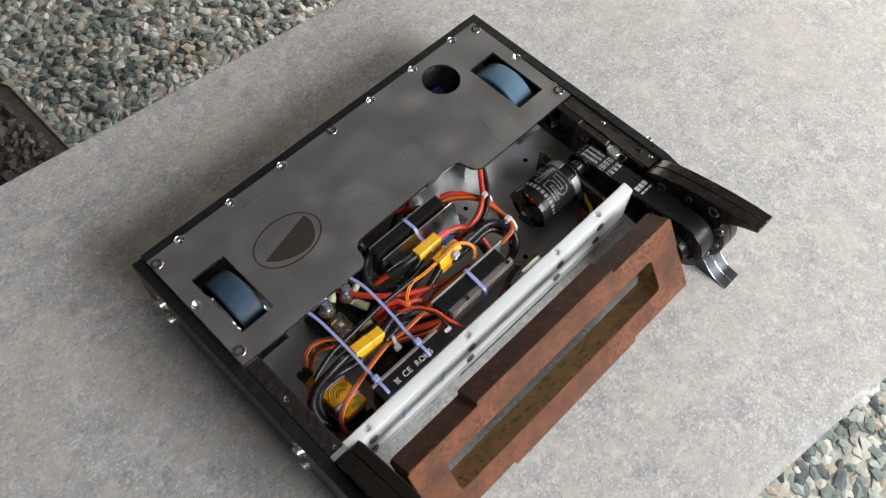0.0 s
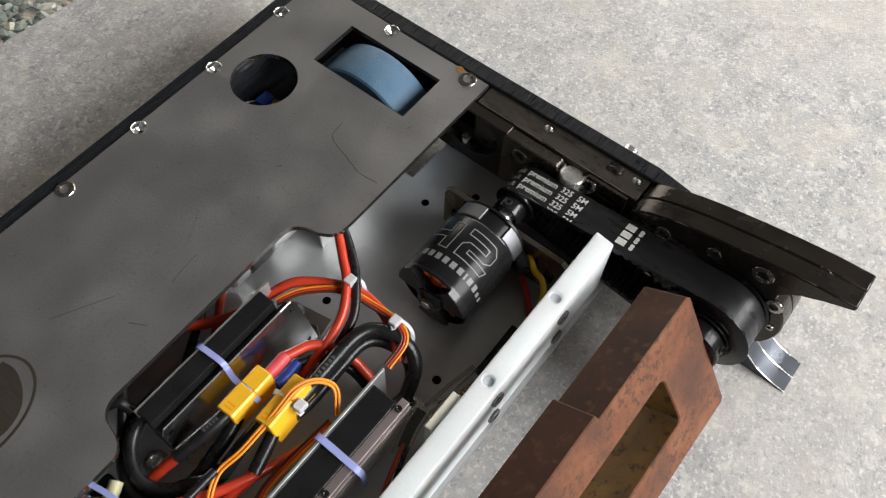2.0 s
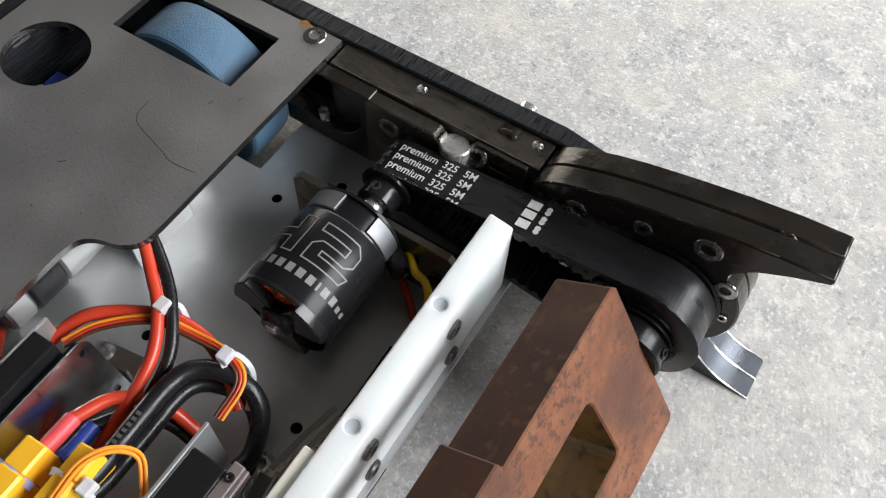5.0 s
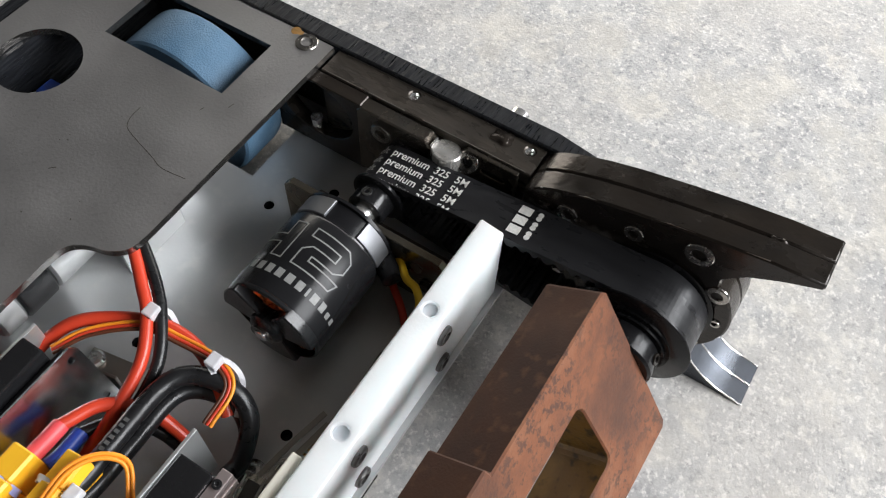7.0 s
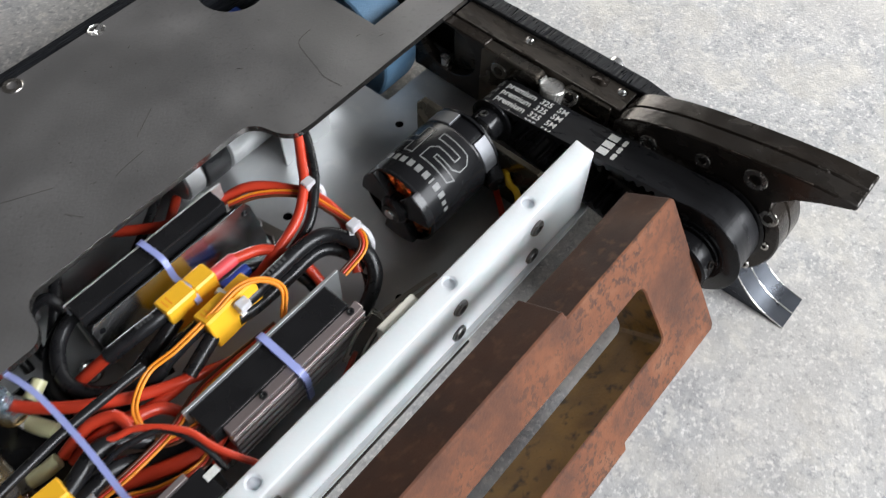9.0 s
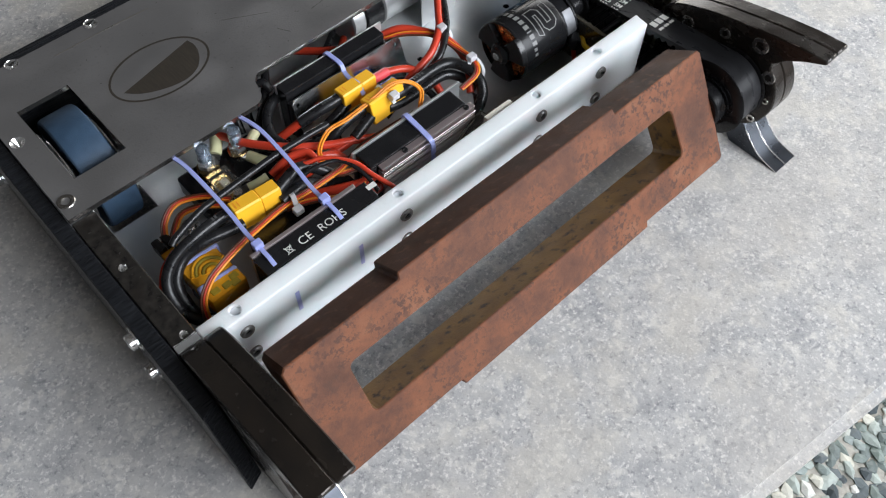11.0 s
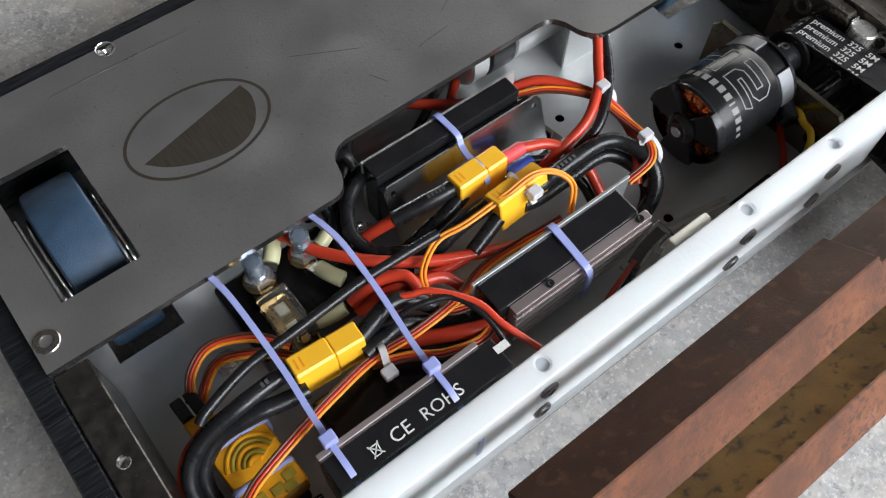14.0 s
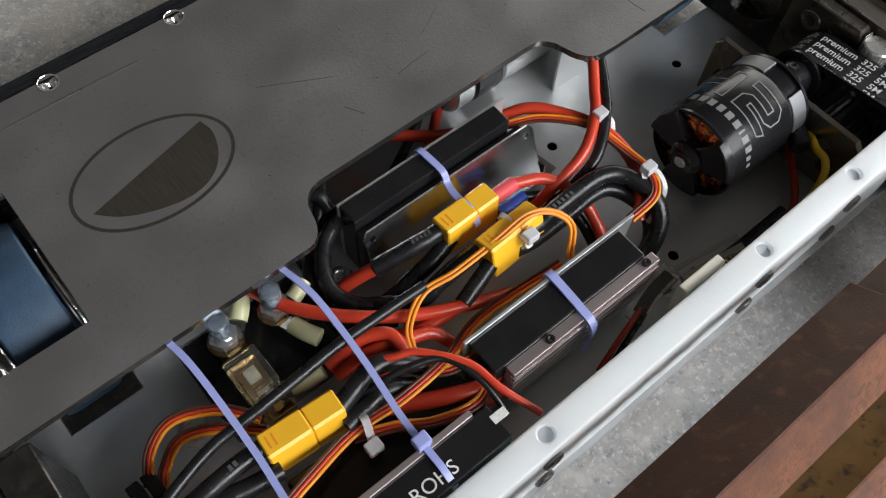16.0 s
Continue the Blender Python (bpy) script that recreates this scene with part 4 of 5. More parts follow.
part("rim", lathe([(0.0184, 0.2522), (CAN_R - 0.0005, 0.2522), (CAN_R, 0.2528), (CAN_R, 0.2539), (0.0184, 0.2539)], 72, m=mx, closed=True), BLACK, motor, "black rim", True)
for k in range(12):
    a = radians(30 * k)
    for q in range(5):
        lay = Matrix.Translation((0.0082 + 0.0004 * abs(q - 2), 0, 0)) @ pose(0, 0, 0, 30 * k) @ Matrix.Translation((0, 0.0086 + 0.0014 * q, 0))
        if q == 0:
            coil = part("winding", lathe([(0.0024, -0.0007), (0.0031, -0.0003), (0.0031, 0.0003), (0.0024, 0.0007)], 12, m=lay @ pose(0, 0, 0, -90) @ pose(0, 0, 0, 0, 90), closed=True), COPPER, motor, "copper winding", True)
        else:
            part("turn", lathe([(0.0024 + 0.0002 * q, -0.0007), (0.0031 + 0.0002 * q, -0.0003), (0.0031 + 0.0002 * q, 0.0003), (0.0024 + 0.0002 * q, 0.0007)], 12, m=lay @ pose(0, 0, 0, -90) @ pose(0, 0, 0, 0, 90), closed=True), COPPER, coil, smooth=True)
part("stator", lathe([(0, 0.2575), (0.0168, 0.2575), (0.0168, 0.285), (0, 0.285)], 32, m=mx), DARKSTEEL, motor)
shaft = part("shaft", lathe([(0, 0.2455), (0.0022, 0.2455), (0.0025, 0.2458), (0.0025, 0.341), (0, 0.341)], 20, m=mx), CHROME, motor, "bright steel shaft", True)
part("circlip", lathe([(0.0026, 0.2462), (0.0046, 0.2462), (0.0046, 0.2470), (0.0026, 0.2470)], 24, m=mx, closed=True), DARKSTEEL, motor, smooth=True)
small = part("pulley", lathe([(0, 0.3078), (0.0072, 0.3078), (0.0078, 0.3083), (0.0078, 0.3156), (0.0104, 0.3158), (0.0110, 0.3161), (0.0110, 0.3174), (0.0064, 0.3176), (0.0064, 0.3358), (0.0094, 0.3359), (0.0094, 0.3366), (0, 0.3366)], 36, m=mx), BLACK, motor, "black toothed drive pulley", True)
part("collar", lathe([(0, 0.3018), (0.0046, 0.3018), (0.0046, 0.3077), (0, 0.3077)], 28, m=mx), CHROME, small, "bright shaft collar", True)
socket_screw(small, frame_of((0.3118 - 0.246, 0.0012, 0.0077), (1, 0, 0), (0, 0.988, -0.154)), 0.0020, "set_screw").data.materials[0] = ZINC


def on_can(bm, x0, angle0, r=CAN_R + 0.00014):
    """Wrap flat marks round the can: their x runs round it, their y along it."""
    for v in bm.verts:
        a = angle0 + v.co.x / r
        v.co = (x0 - 0.246 + v.co.y, (r + v.co.z) * math.cos(a), (r + v.co.z) * math.sin(a))
    return bm


def fine(bm):
    bmesh.ops.subdivide_edges(bm, edges=[e for e in bm.edges if e.calc_length() > 0.0015], cuts=3)
    return bm


def outlined(corners, wide, tall, thick):
    """An angular numeral drawn as a thin closed outline, mitred at its corners."""
    pts = [Vector((x * wide, y * tall)) for x, y in corners]
    inside = []
    for k, p in enumerate(pts):
        a, b = (p - pts[k - 1]).normalized(), (pts[(k + 1) % len(pts)] - p).normalized()
        na, nb = Vector((a.y, -a.x)), Vector((b.y, -b.x))
        inside.append(p + (na + nb) * (thick / max(0.35, 1 + na.dot(nb))))
    bm = bmesh.new()
    va, vb = ([bm.verts.new((p.x, p.y, 0)) for p in row] for row in (pts, inside))
    for k in range(len(pts)):
        n = (k + 1) % len(pts)
        bm.faces.new((va[k], va[n], vb[n], vb[k]))
    return bm


FOUR = [(0, 1), (0.26, 1), (0.26, 0.62), (0.66, 0.62), (0.66, 1), (0.94, 1), (0.94, 0), (0.66, 0), (0.66, 0.36), (0.16, 0.36), (0, 0.52)]
TWO = [(0.06, 1), (0.82, 1), (1, 0.80), (1, 0.50), (0.82, 0.34), (0.34, 0.34), (0.34, 0.25), (1.06, 0.25), (0.96, 0), (0.06, 0), (0.06, 0.42), (0.22, 0.58), (0.72, 0.58), (0.72, 0.75), (0.06, 0.75)]
for corners, at in ((FOUR, 24), (TWO, 84)):
    part("numeral", on_can(fine(fine(outlined(corners, 0.0188, 0.0165, 0.00055))), 0.2668, radians(at)), INK_SILVER, motor, "silver outlined numeral on the can")
u = 0.0
for wd, high in ((2.7, 3.4), (2.7, 3.4), (2.7, 3.4), (2.7, 3.4), (2.8, 3.4), (2.7, 3.4), (0.9, 3.4), (2.8, 3.4), (2.5, 3.4), (2.0, 2.3), (1.8, 2.3)):
    part("mark", on_can(fine(box(u / 1000, (u + wd) / 1000, 0, high / 1000, -0.00003, 0.00003)), 0.2602, radians(46)), INK_SILVER, motor, "silver printed bar")
    u += wd + 1.5

bracket = thing("motor_bracket", "dull steel motor bracket standing on the floor pan", "bracket", (0.300, -0.16, -0.0437))
part("upright", prism([(-0.0390, 0), (0.034, 0), (0.034, 0.0275), (0.031, 0.0312), (-0.035, 0.0312), (-0.0390, 0.027)], -0.0015, 0.0015, [circle(0.0038, 0.0222, 0.0045, 20)], 0.0003, m=ALONG_X), BRACKET, bracket, "dull steel upright plate")
part("foot", box(0.0015, 0.018, -0.035, 0.034, 0, 0.0025, 0.0004), INNER, bracket)
for y, z in ((-0.030, 0.012), (-0.020, 0.018), (0.026, 0.014)):
    part("bolt", lathe([(0.0028, 0), (0.0028, 0.0016), (0.0015, 0.0018), (0, 0.0010)], 12, m=frame_of((-0.0016, y, z), (0, -1, 0), (0, 0, 1))), DARKSTEEL, bracket, smooth=True)

# ---------------------------------------------------------------- the toothed belt
def belt_loop():
    """Rows of (y, z, normal y, normal z) along the pitch line round both pulleys."""
    a, b, ra, rb = Vector((MY, MZ)), Vector(AXIS), 0.0081, 0.0214
    d = b - a
    base_a, lean = math.atan2(d.y, d.x), math.acos((ra - rb) / d.length)
    rows = []
    t1, t2 = base_a + lean, base_a - lean
    for k in range(25):
        q = t1 + (2 * math.pi - 2 * lean) * k / 24
        rows.append((a.x + ra * math.cos(q), a.y + ra * math.sin(q), math.cos(q), math.sin(q)))
    start, end = rows[-1], (b.x + rb * math.cos(t2), b.y + rb * math.sin(t2), math.cos(t2), math.sin(t2))
    for k in range(1, 90):
        f = k / 90
        rows.append(tuple(start[i] * (1 - f) + end[i] * f for i in range(4)))
    for k in range(49):
        q = t2 + 2 * lean * k / 48
        rows.append((b.x + rb * math.cos(q), b.y + rb * math.sin(q), math.cos(q), math.sin(q)))
    start, end = rows[-1], rows[0]
    for k in range(1, 90):
        f = k / 90
        rows.append(tuple(start[i] * (1 - f) + end[i] * f for i in range(4)))
    return rows


belt = thing("drive_belt", "black toothed rubber drive belt with white print", "belt", (0.3295, -0.21, -0.025))
rows = belt_loop()
bm = bmesh.new()
loops, s, prev = [], 0.0, rows[-1]
for y, z, ny, nz in rows:
    s += math.hypot(y - prev[0], z - prev[1])
    prev = (y, z)
    tooth = 0.0020 if (s / 0.005) % 1 < 0.5 else 0.0002
    loops.append([bm.verts.new((x - 0.3295, y + ny * h + 0.21, z + nz * h + 0.025)) for x, h in ((0.3178, 0.0014), (0.3354, 0.0014), (0.3354, -0.0006 - tooth), (0.3178, -0.0006 - tooth))])
for a, b in zip(loops, loops[1:] + loops[:1]):
    for k in range(4):
        bm.faces.new((a[k], a[(k + 1) % 4], b[(k + 1) % 4], b[k]))
part("band", bm, RUBBER, belt, "ribbed black rubber")
ty0, tz0 = MY, MZ + 0.0095
ty1, tz1 = AXIS[0] + 0.003, AXIS[1] + 0.0227
UP_BELT = Vector((1, 0, 0))
ALONG_BELT = Vector((0, ty1 - ty0, tz1 - tz0)).normalized()


def on_belt(x, y):
    f = (y - ty0) / (ty1 - ty0)
    return (x - 0.3295, y + 0.21, tz0 + f * (tz1 - tz0) + 0.00035 + 0.025)


def wrapped(text, size, x, y0):
    """Bold print along the belt's back, bent round the small pulley where it runs over it."""
    bm = lettering(text, size, 0.00006)
    if x < 0.3180:
        bmesh.ops.bisect_plane(bm, geom=bm.verts[:] + bm.edges[:] + bm.faces[:], plane_co=(0, (0.3180 - x) / 1.1, 0), plane_no=(0, -1, 0), clear_outer=True)
    r = 0.0099
    for v in bm.verts:
        y, w = y0 - v.co.x, x + 1.1 * v.co.y
        if y > MY:
            a = (y - MY) / r
            v.co = (w - 0.3295, MY + r * math.sin(a) + 0.21, MZ + r * math.cos(a) + 0.025)
        else:
            v.co = on_belt(w, y)
    return bm


for k in range(4):
    x = 0.3158 + 0.0048 * k
    for text, y0 in (("belt", -0.1444), ("premium", -0.1535), ("325", -0.1720), ("5M", -0.1812)):
        part("print", wrapped(text, 0.0045 if text[0] in "bp" else 0.0043, x, y0), INK, belt, "white print on the belt")
    if k < 3:
        part("print", box(0, 0.0048, 0, 0.0036, 0, 0.00005, m=frame_of(on_belt(0.3207 + 0.0046 * k, -0.2085), ALONG_BELT, UP_BELT)), INK, belt, "white printed block")
        for q in (0, 1):
            part("print", lathe([(0, 0), (0.0011, 0), (0.0011, 0.00005), (0, 0.00005)], 12, m=frame_of(on_belt(0.3215 + 0.0046 * k + 0.0017 * q, -0.2165), ALONG_BELT, UP_BELT)), INK, belt, "white printed dot")

# ---------------------------------------------------------------- plates on the inside of the bay
pocket = part("pocket_plate", prism(mm([(-90, -43), (-134, -43), (-134, -4), (-90, -4)]), 0.3378, 0.3442, [mm([(-111.5 + 17.6 * math.cos(a), -20 + 15 * math.sin(a)) for a in np.linspace(0, 2 * math.pi, 41)[:-1]])], 0.0004, m=ALONG_X), DARKSTEEL)
tagged(pocket, "dark steel inner plate with a round pocket", "plate")
tagged(part("bolt", lathe([(0, -0.0356), (0.0026, -0.0356), (0.0026, -0.0300), (0.0014, -0.0298), (0.0012, -0.031), (0, -0.031)], 16, m=Matrix.Translation((0.3412, -0.1078, 0))), CHROME, smooth=True), "bright bolt end in the round pocket", "bolt")
tension = thing("tensioner_plate", "dull steel belt tensioner plate with two screws", "plate", (0.341, -0.163, -0.0437))
part("plate", prism(mm([(31, 2), (31, 37), (29, 39), (-1, 39), (-3, 36), (-3, 2)]), -0.0036, 0.0030, [], 0.0006, m=ALONG_X), TENSION, tension, "dull steel block")
part("cheek", prism(mm([(-13, 2), (-13, 36), (-16, 39.8), (-38, 39.8), (-38, 2)]), 0.0012, 0.0031, [mm(rounded(-33, -23, 30.5, 33.5, 1.4))], 0.0003, m=ALONG_X), TENSION, tension, "dull steel plate with a slot")
socket_screw(tension, frame_of((-0.0038, 0.0195, 0.0297), (0, -1, 0), (0, 0, 1)), 0.0046)
socket_screw(tension, frame_of((0.0000, -0.0176, 0.0345), (0, -1, 0.1), (0.45, 0, 0.89)), 0.0046)
cut = [(-0.0034 + 0.0052 * math.cos(radians(a)) + 0.0022, -0.0090 + 0.0062 * math.sin(radians(a))) for a in range(0, 360, 15)]
part("boss", prism(cut, 0.012, 0.0372, bevel=0.0005), BOSS, tension, "bright milled boss")
part("chip", box(-0.0036, 0.0012, -0.0040, -0.0031, 0.0300, 0.0386, 0.0003), CHROME, tension, "bright milled corner")

# ---------------------------------------------------------------- speed controllers
def controller(x0, x1, y0, y1, z0, z1, label, fins):
    """A flat black box on edge between a metal flange and a ribbed heat sink. y0 is the flange side."""
    e = thing("speed_controller", label, "controller", ((x0 + x1) / 2, (y0 + y1) / 2, z0), "speed controllers in the bay")
    o = Matrix.Translation((-(x0 + x1) / 2, -(y0 + y1) / 2, -z0))
    part("case", box(x0 + 0.001, x1 - 0.006, min(y0, y1), max(y0, y1), z0, z1, 0.0006, m=o), BLACK, e, "glossy black label side")
    return e, o


ea, o = controller(0.127, 0.206, -0.0985, -0.1075, -0.0435, -0.0080, "black speed controller with a bright aluminium flange", 0)
part("flange", prism(mm([(128, -40), (207.5, -40), (207.5, -14), (205.5, -11.5), (130, -11.5), (128, -14)]), 0.1112, 0.1122, [mm(circle(131.5, -15.5, 1.3, 12)), mm(circle(203.5, -15.5, 1.3, 12)), mm(circle(203.5, -36, 1.3, 12))], 0,
     m=o @ Matrix.Translation((0, -0.1112, -0.012)) @ pose(0, 0, 0, -22) @ Matrix.Translation((0, 0.1112, 0.012)) @ Matrix(((1, 0, 0, 0), (0, 0, -1, 0), (0, 1, 0, 0), (0, 0, 0, 1)))), POLISHED, ea, "polished aluminium flange")
part("board", box(0.1285, 0.2050, -0.1110, -0.1077, -0.0430, -0.0150, m=o), BAG, ea, "dark circuit board")
part("edge", box(0.1275, 0.2055, -0.0984, -0.0970, -0.0420, -0.0088, 0.0003, m=o), ALU, ea, "thin bright metal edge")
eb, o = controller(0.129, 0.2045, -0.1662, -0.1792, -0.0435, -0.0085, "black speed controller with a ribbed bronze heat sink", 8)
part("flange", box(0.1285, 0.2065, -0.1660, -0.1646, -0.0420, -0.0078, 0.0003, m=o), ALU, eb, "grey metal flange")
sink = part("heat_sink", box(0.1345, 0.2020, -0.1834, -0.1793, -0.0120, -0.0100, 0.0003, m=o), HEATSINK, eb, "ribbed bronze-tinted heat sink")
for k in range(9):
    part("fin", box(0.1345, 0.2020, -0.1842 + 0.0003 * (k % 2), -0.1793, -0.0145 - 0.0022 * k, -0.0133 - 0.0022 * k, 0.0002, m=o, seg=1), HEATSINK, sink)
part("backing", box(0.1350, 0.2015, -0.1818, -0.1793, -0.034, -0.0126, m=o), DARKSTEEL, sink)
for x in (0.152, 0.197):
    part("screw", lathe([(0.0016, 0), (0.0016, 0.001), (0.0008, 0.0011), (0, 0.0005)], 12, m=o @ Matrix.Translation((x, -0.1814, -0.0100))), BLACK, sink, smooth=True)
ec, o = controller(0.049, 0.126, -0.1862, -0.1985, -0.0435, -0.0042, "black speed controller with white approval marks", 0)
part("edge", box(0.0500, 0.1145, -0.1861, -0.1838, -0.0400, -0.0036, 0.0003, m=o), HEATSINK, ec, "bronze heat sink edge")
part("label", box(0.118, 0.1235, -0.1925, -0.1895, -0.0041, -0.0039, m=o), INK, ec, "small white label")
for txt, x, size in (("CE", 0.0722, 0.0068), ("ROHS", 0.0845, 0.0064)):
    bm = lettering(txt, size)
    bm.transform(o @ Matrix.Translation((x, -0.1962, -0.00395)))
    part("print", bm, INK, ec, "white print")
bx, by = 0.0665, -0.1958
for seg in ([(-1.5, 3.4), (-1.1, 0)], [(1.5, 3.4), (1.1, 0)], [(-1.1, 0), (1.1, 0)], [(-1.9, 3.5), (1.9, 3.5)], [(-2, 4.2), (2, -0.4)], [(2, 4.2), (-2, -0.4)]):
    bm = strap([(bx * 1000 + a, by * 1000 + b, -3.95) for a, b in seg], 0.4, 0.06, 1)
    bm.transform(o)
    part("print", bm, INK, ec, "white crossed-out bin mark")
tray = thing("black_module", "flat black module lying on the floor pan", "module", (0.095, -0.172, -0.0437))
part("case", box(-0.035, 0.030, -0.0115, 0.010, 0, 0.0205, 0.001), BAG, tray)
part("lid", box(-0.0345, 0.0295, -0.011, 0.0095, 0.0206, 0.0226, 0.0006), BLACK, tray, "glossy black lid")

angle = thing("angle_bracket", "small steel angle bracket screwed to the floor pan", "bracket", (0.212, -0.109, -0.0437))
part("foot", box(-0.0055, 0.0055, -0.012, 0.009, 0, 0.0012, 0.0003, m=pose(0, 0, 0, 0, 0, 10)), INNER, angle)
part("flange", box(-0.0057, -0.0045, -0.012, 0.009, 0.0012, 0.014, 0.0003, m=pose(0, 0, 0, 0, 0, 10)), INNER, angle)
part("screw", lathe([(0.0034, 0.0012), (0.0034, 0.0024), (0.0026, 0.0034), (0.0009, 0.0036), (0.0007, 0.0026), (0, 0.0026)], 16, m=Matrix.Translation((0.0004, 0.005, 0))), CHROME, angle, "bright cross-head screw", True)

# ---------------------------------------------------------------- yellow power connectors
def connector(x, y, z, angle, label, length=24.0, pitch=0.0):
    """A mated pair of two-pole nylon connectors: long, with two chamfered corners and a seam."""
    c = thing("power_connector", label, "connector", (x / 1000, y / 1000, z / 1000), "yellow power connectors")
    c.rotation_euler = (radians(pitch), 0, radians(angle))
    prof = mm([(-4.6, -7.4), (4.6, -7.4), (4.6, 6.5), (3.7, 7.4), (-3.7, 7.4), (-4.6, 6.5)])
    lie = Matrix(((0, 0, 1, 0), (1, 0, 0, 0), (0, 1, 0, 0), (0, 0, 0, 1)))
    part("socket_half", prism(prof, -length / 2000, 0.0018, bevel=0.0005, m=lie), YELLOW, c)
    part("plug_half", prism([(a * 0.965, b * 0.95) for a, b in prof], 0.0019, length / 2000, bevel=0.0005, m=lie), YELLOW, c)
    part("mark", box(-length / 2000 + 0.002, -length / 2000 + 0.0026, -0.0022, 0.0022, 0.0073, 0.0075), ORANGE, c, "raised moulded mark")
    part("mark", box(-length / 2000 + 0.004, -length / 2000 + 0.0046, -0.0022, 0.0022, 0.0073, 0.0075), ORANGE, c, "raised moulded mark")
    return c


connector(73, -155.5, -12.3, -4, "yellow nylon power connector with black leads", 26.5, -6)
connector(162.5, -127, -15.0, 1, "yellow nylon power connector tied to the controller", 24, -4)
connector(169.2, -143.4, -14.2, 3, "yellow nylon power connector with a cable tie", 25, -14)

# ---------------------------------------------------------------- fuse holder and studs
fuse = thing("fuse_holder", "black fuse holder with brass bars and studs", "fuse", (0.077, -0.116, -0.0437))
FH = Matrix.Translation((-0.077, 0.116, 0.0437))
part("base", box(0.056, 0.104, -0.136, -0.098, -0.0437, -0.030, 0.0015, m=FH), BLACK, fuse, "black moulded base")
part("bus_bar", box(0.0665, 0.0765, -0.118, -0.104, -0.0295, -0.0265, 0.0003, m=FH), BRASS, fuse, "brass bar")
part("bus_bar", box(0.0680, 0.0770, -0.142, -0.1335, -0.0295, -0.0265, 0.0003, m=FH), BRASS, fuse, "brass bar")
part("cover", box(0.0650, 0.0775, -0.1345, -0.1185, -0.0270, -0.0165, 0.0012, m=FH), CLEAR, fuse, "clear plastic fuse body")
part("link", box(0.0668, 0.0758, -0.1335, -0.1195, -0.0262, -0.0252, 0.0002, m=FH), BRASS, fuse, "fuse link")
part("plate", box(0.0690, 0.0735, -0.1290, -0.1240, -0.0250, -0.0215, 0.0004, m=FH), CHIP, fuse, "pale fuse element")
for x, y, top in ((0.0712, -0.1105, -0.005), (0.0905, -0.1115, -0.005), (0.0725, -0.1372, -0.017)):
    st = Matrix.Translation((x - 0.077, y + 0.116, 0.0437))
    s = part("stud", lathe([(0, -0.030), (0.0024, -0.030), (0.0024, top - 0.002), (0, top - 0.002)], 16, m=st), CHROME, fuse, "bright threaded stud", True)
    part("nut", lathe([(0.0025, top - 0.0155), (0.0052, top - 0.0155), (0.0052, top - 0.0115), (0.0025, top - 0.0115)], 6, m=st, closed=True), CHROME, s, "hexagon nut")
    part("washer", lathe([(0.0026, top - 0.0172), (0.0062, top - 0.0172), (0.0062, top - 0.0160), (0.0026, top - 0.0160)], 24, m=st, closed=True), BRASS, s, "flat washer", True)
    for k in range(4):
        part("thread", lathe([(0.0024, top - 0.0100 + 0.0016 * k), (0.0030, top - 0.0094 + 0.0016 * k), (0.0024, top - 0.0088 + 0.0016 * k)], 16, m=st), CHROME, s, smooth=True)
    if top > -0.01:
        part("cap", lathe([(0.0036, top - 0.0105), (0.0037, top - 0.001), (0.0030, top), (0, top + 0.0002)], 20, m=st), CLEAR_BLUE, s, "blue-tinted clear cap", True)


def crimp(pts, label, r=4.0):
    """A soft sleeve over a crimped ring terminal."""
    c = thing("crimp_terminal", label, "terminal", mm(pts[:1])[0], "crimp terminals")
    o = Matrix.Translation(-Vector(mm(pts[:1])[0]))
    line = spline(mm(pts), 6)
    bm = sweep(line, circle(0, 0, r / 1000, 14))
    bm.transform(o)
    part("sleeve", bm, CREAM, c, "translucent cream sleeve", True)
    d = (line[0] - line[3]).normalized()
    bm = sweep([line[0] + d * 0.0002, line[0] + d * 0.006], [(-0.003, -0.0006), (0.003, -0.0006), (0.003, 0.0006), (-0.003, 0.0006)])
    bm.transform(o)
    part("tongue", bm, ZINC, c, "tinned tongue")


crimp([(78, -108, -19), (81, -105, -18), (84, -100, -18)], "cream sleeved crimp terminal on a stud", 3.4)
crimp([(92, -120, -21), (93.5, -125, -20), (96, -130, -20)], "cream sleeved crimp terminal on a stud", 3.2)
crimp([(79, -138, -21), (84, -139.5, -20), (90, -140.5, -18.5)], "cream sleeved crimp terminal on a stud", 3.0)
crimp([(97, -112, -21), (100, -111, -20.5), (104, -109, -20)], "cream sleeved crimp terminal on a stud", 2.9)

# ---------------------------------------------------------------- tape-wrapped choke
choke = thing("voltage_regulator", "small regulator board wrapped in amber tape", "regulator", (0.0338, -0.1715, -0.0437))
CH = pose(0, 0, 0, 0, 0, 3)
wrap = box(-0.0108, 0.0108, -0.0140, 0.0145, 0.0135, 0.0265, 0.0022, m=CH)
part("wrap", wrap, KAPTON, choke, "glossy amber tape", True)
for r in (0.0030, 0.0050, 0.0070, 0.0090, 0.0110):
    bm = sweep([Vector((0.0005 + r * 0.88 * math.cos(a), 0.0005 + r * math.sin(a), 0.0264)) for a in np.linspace(0.35, 2.8, 16)], circle(0, 0, 0.0010, 8))
    bm.transform(CH)
    part("coil", bm, COIL if r in (0.0050, 0.0090) else KAPTON, choke, "wire coil under the tape", True)
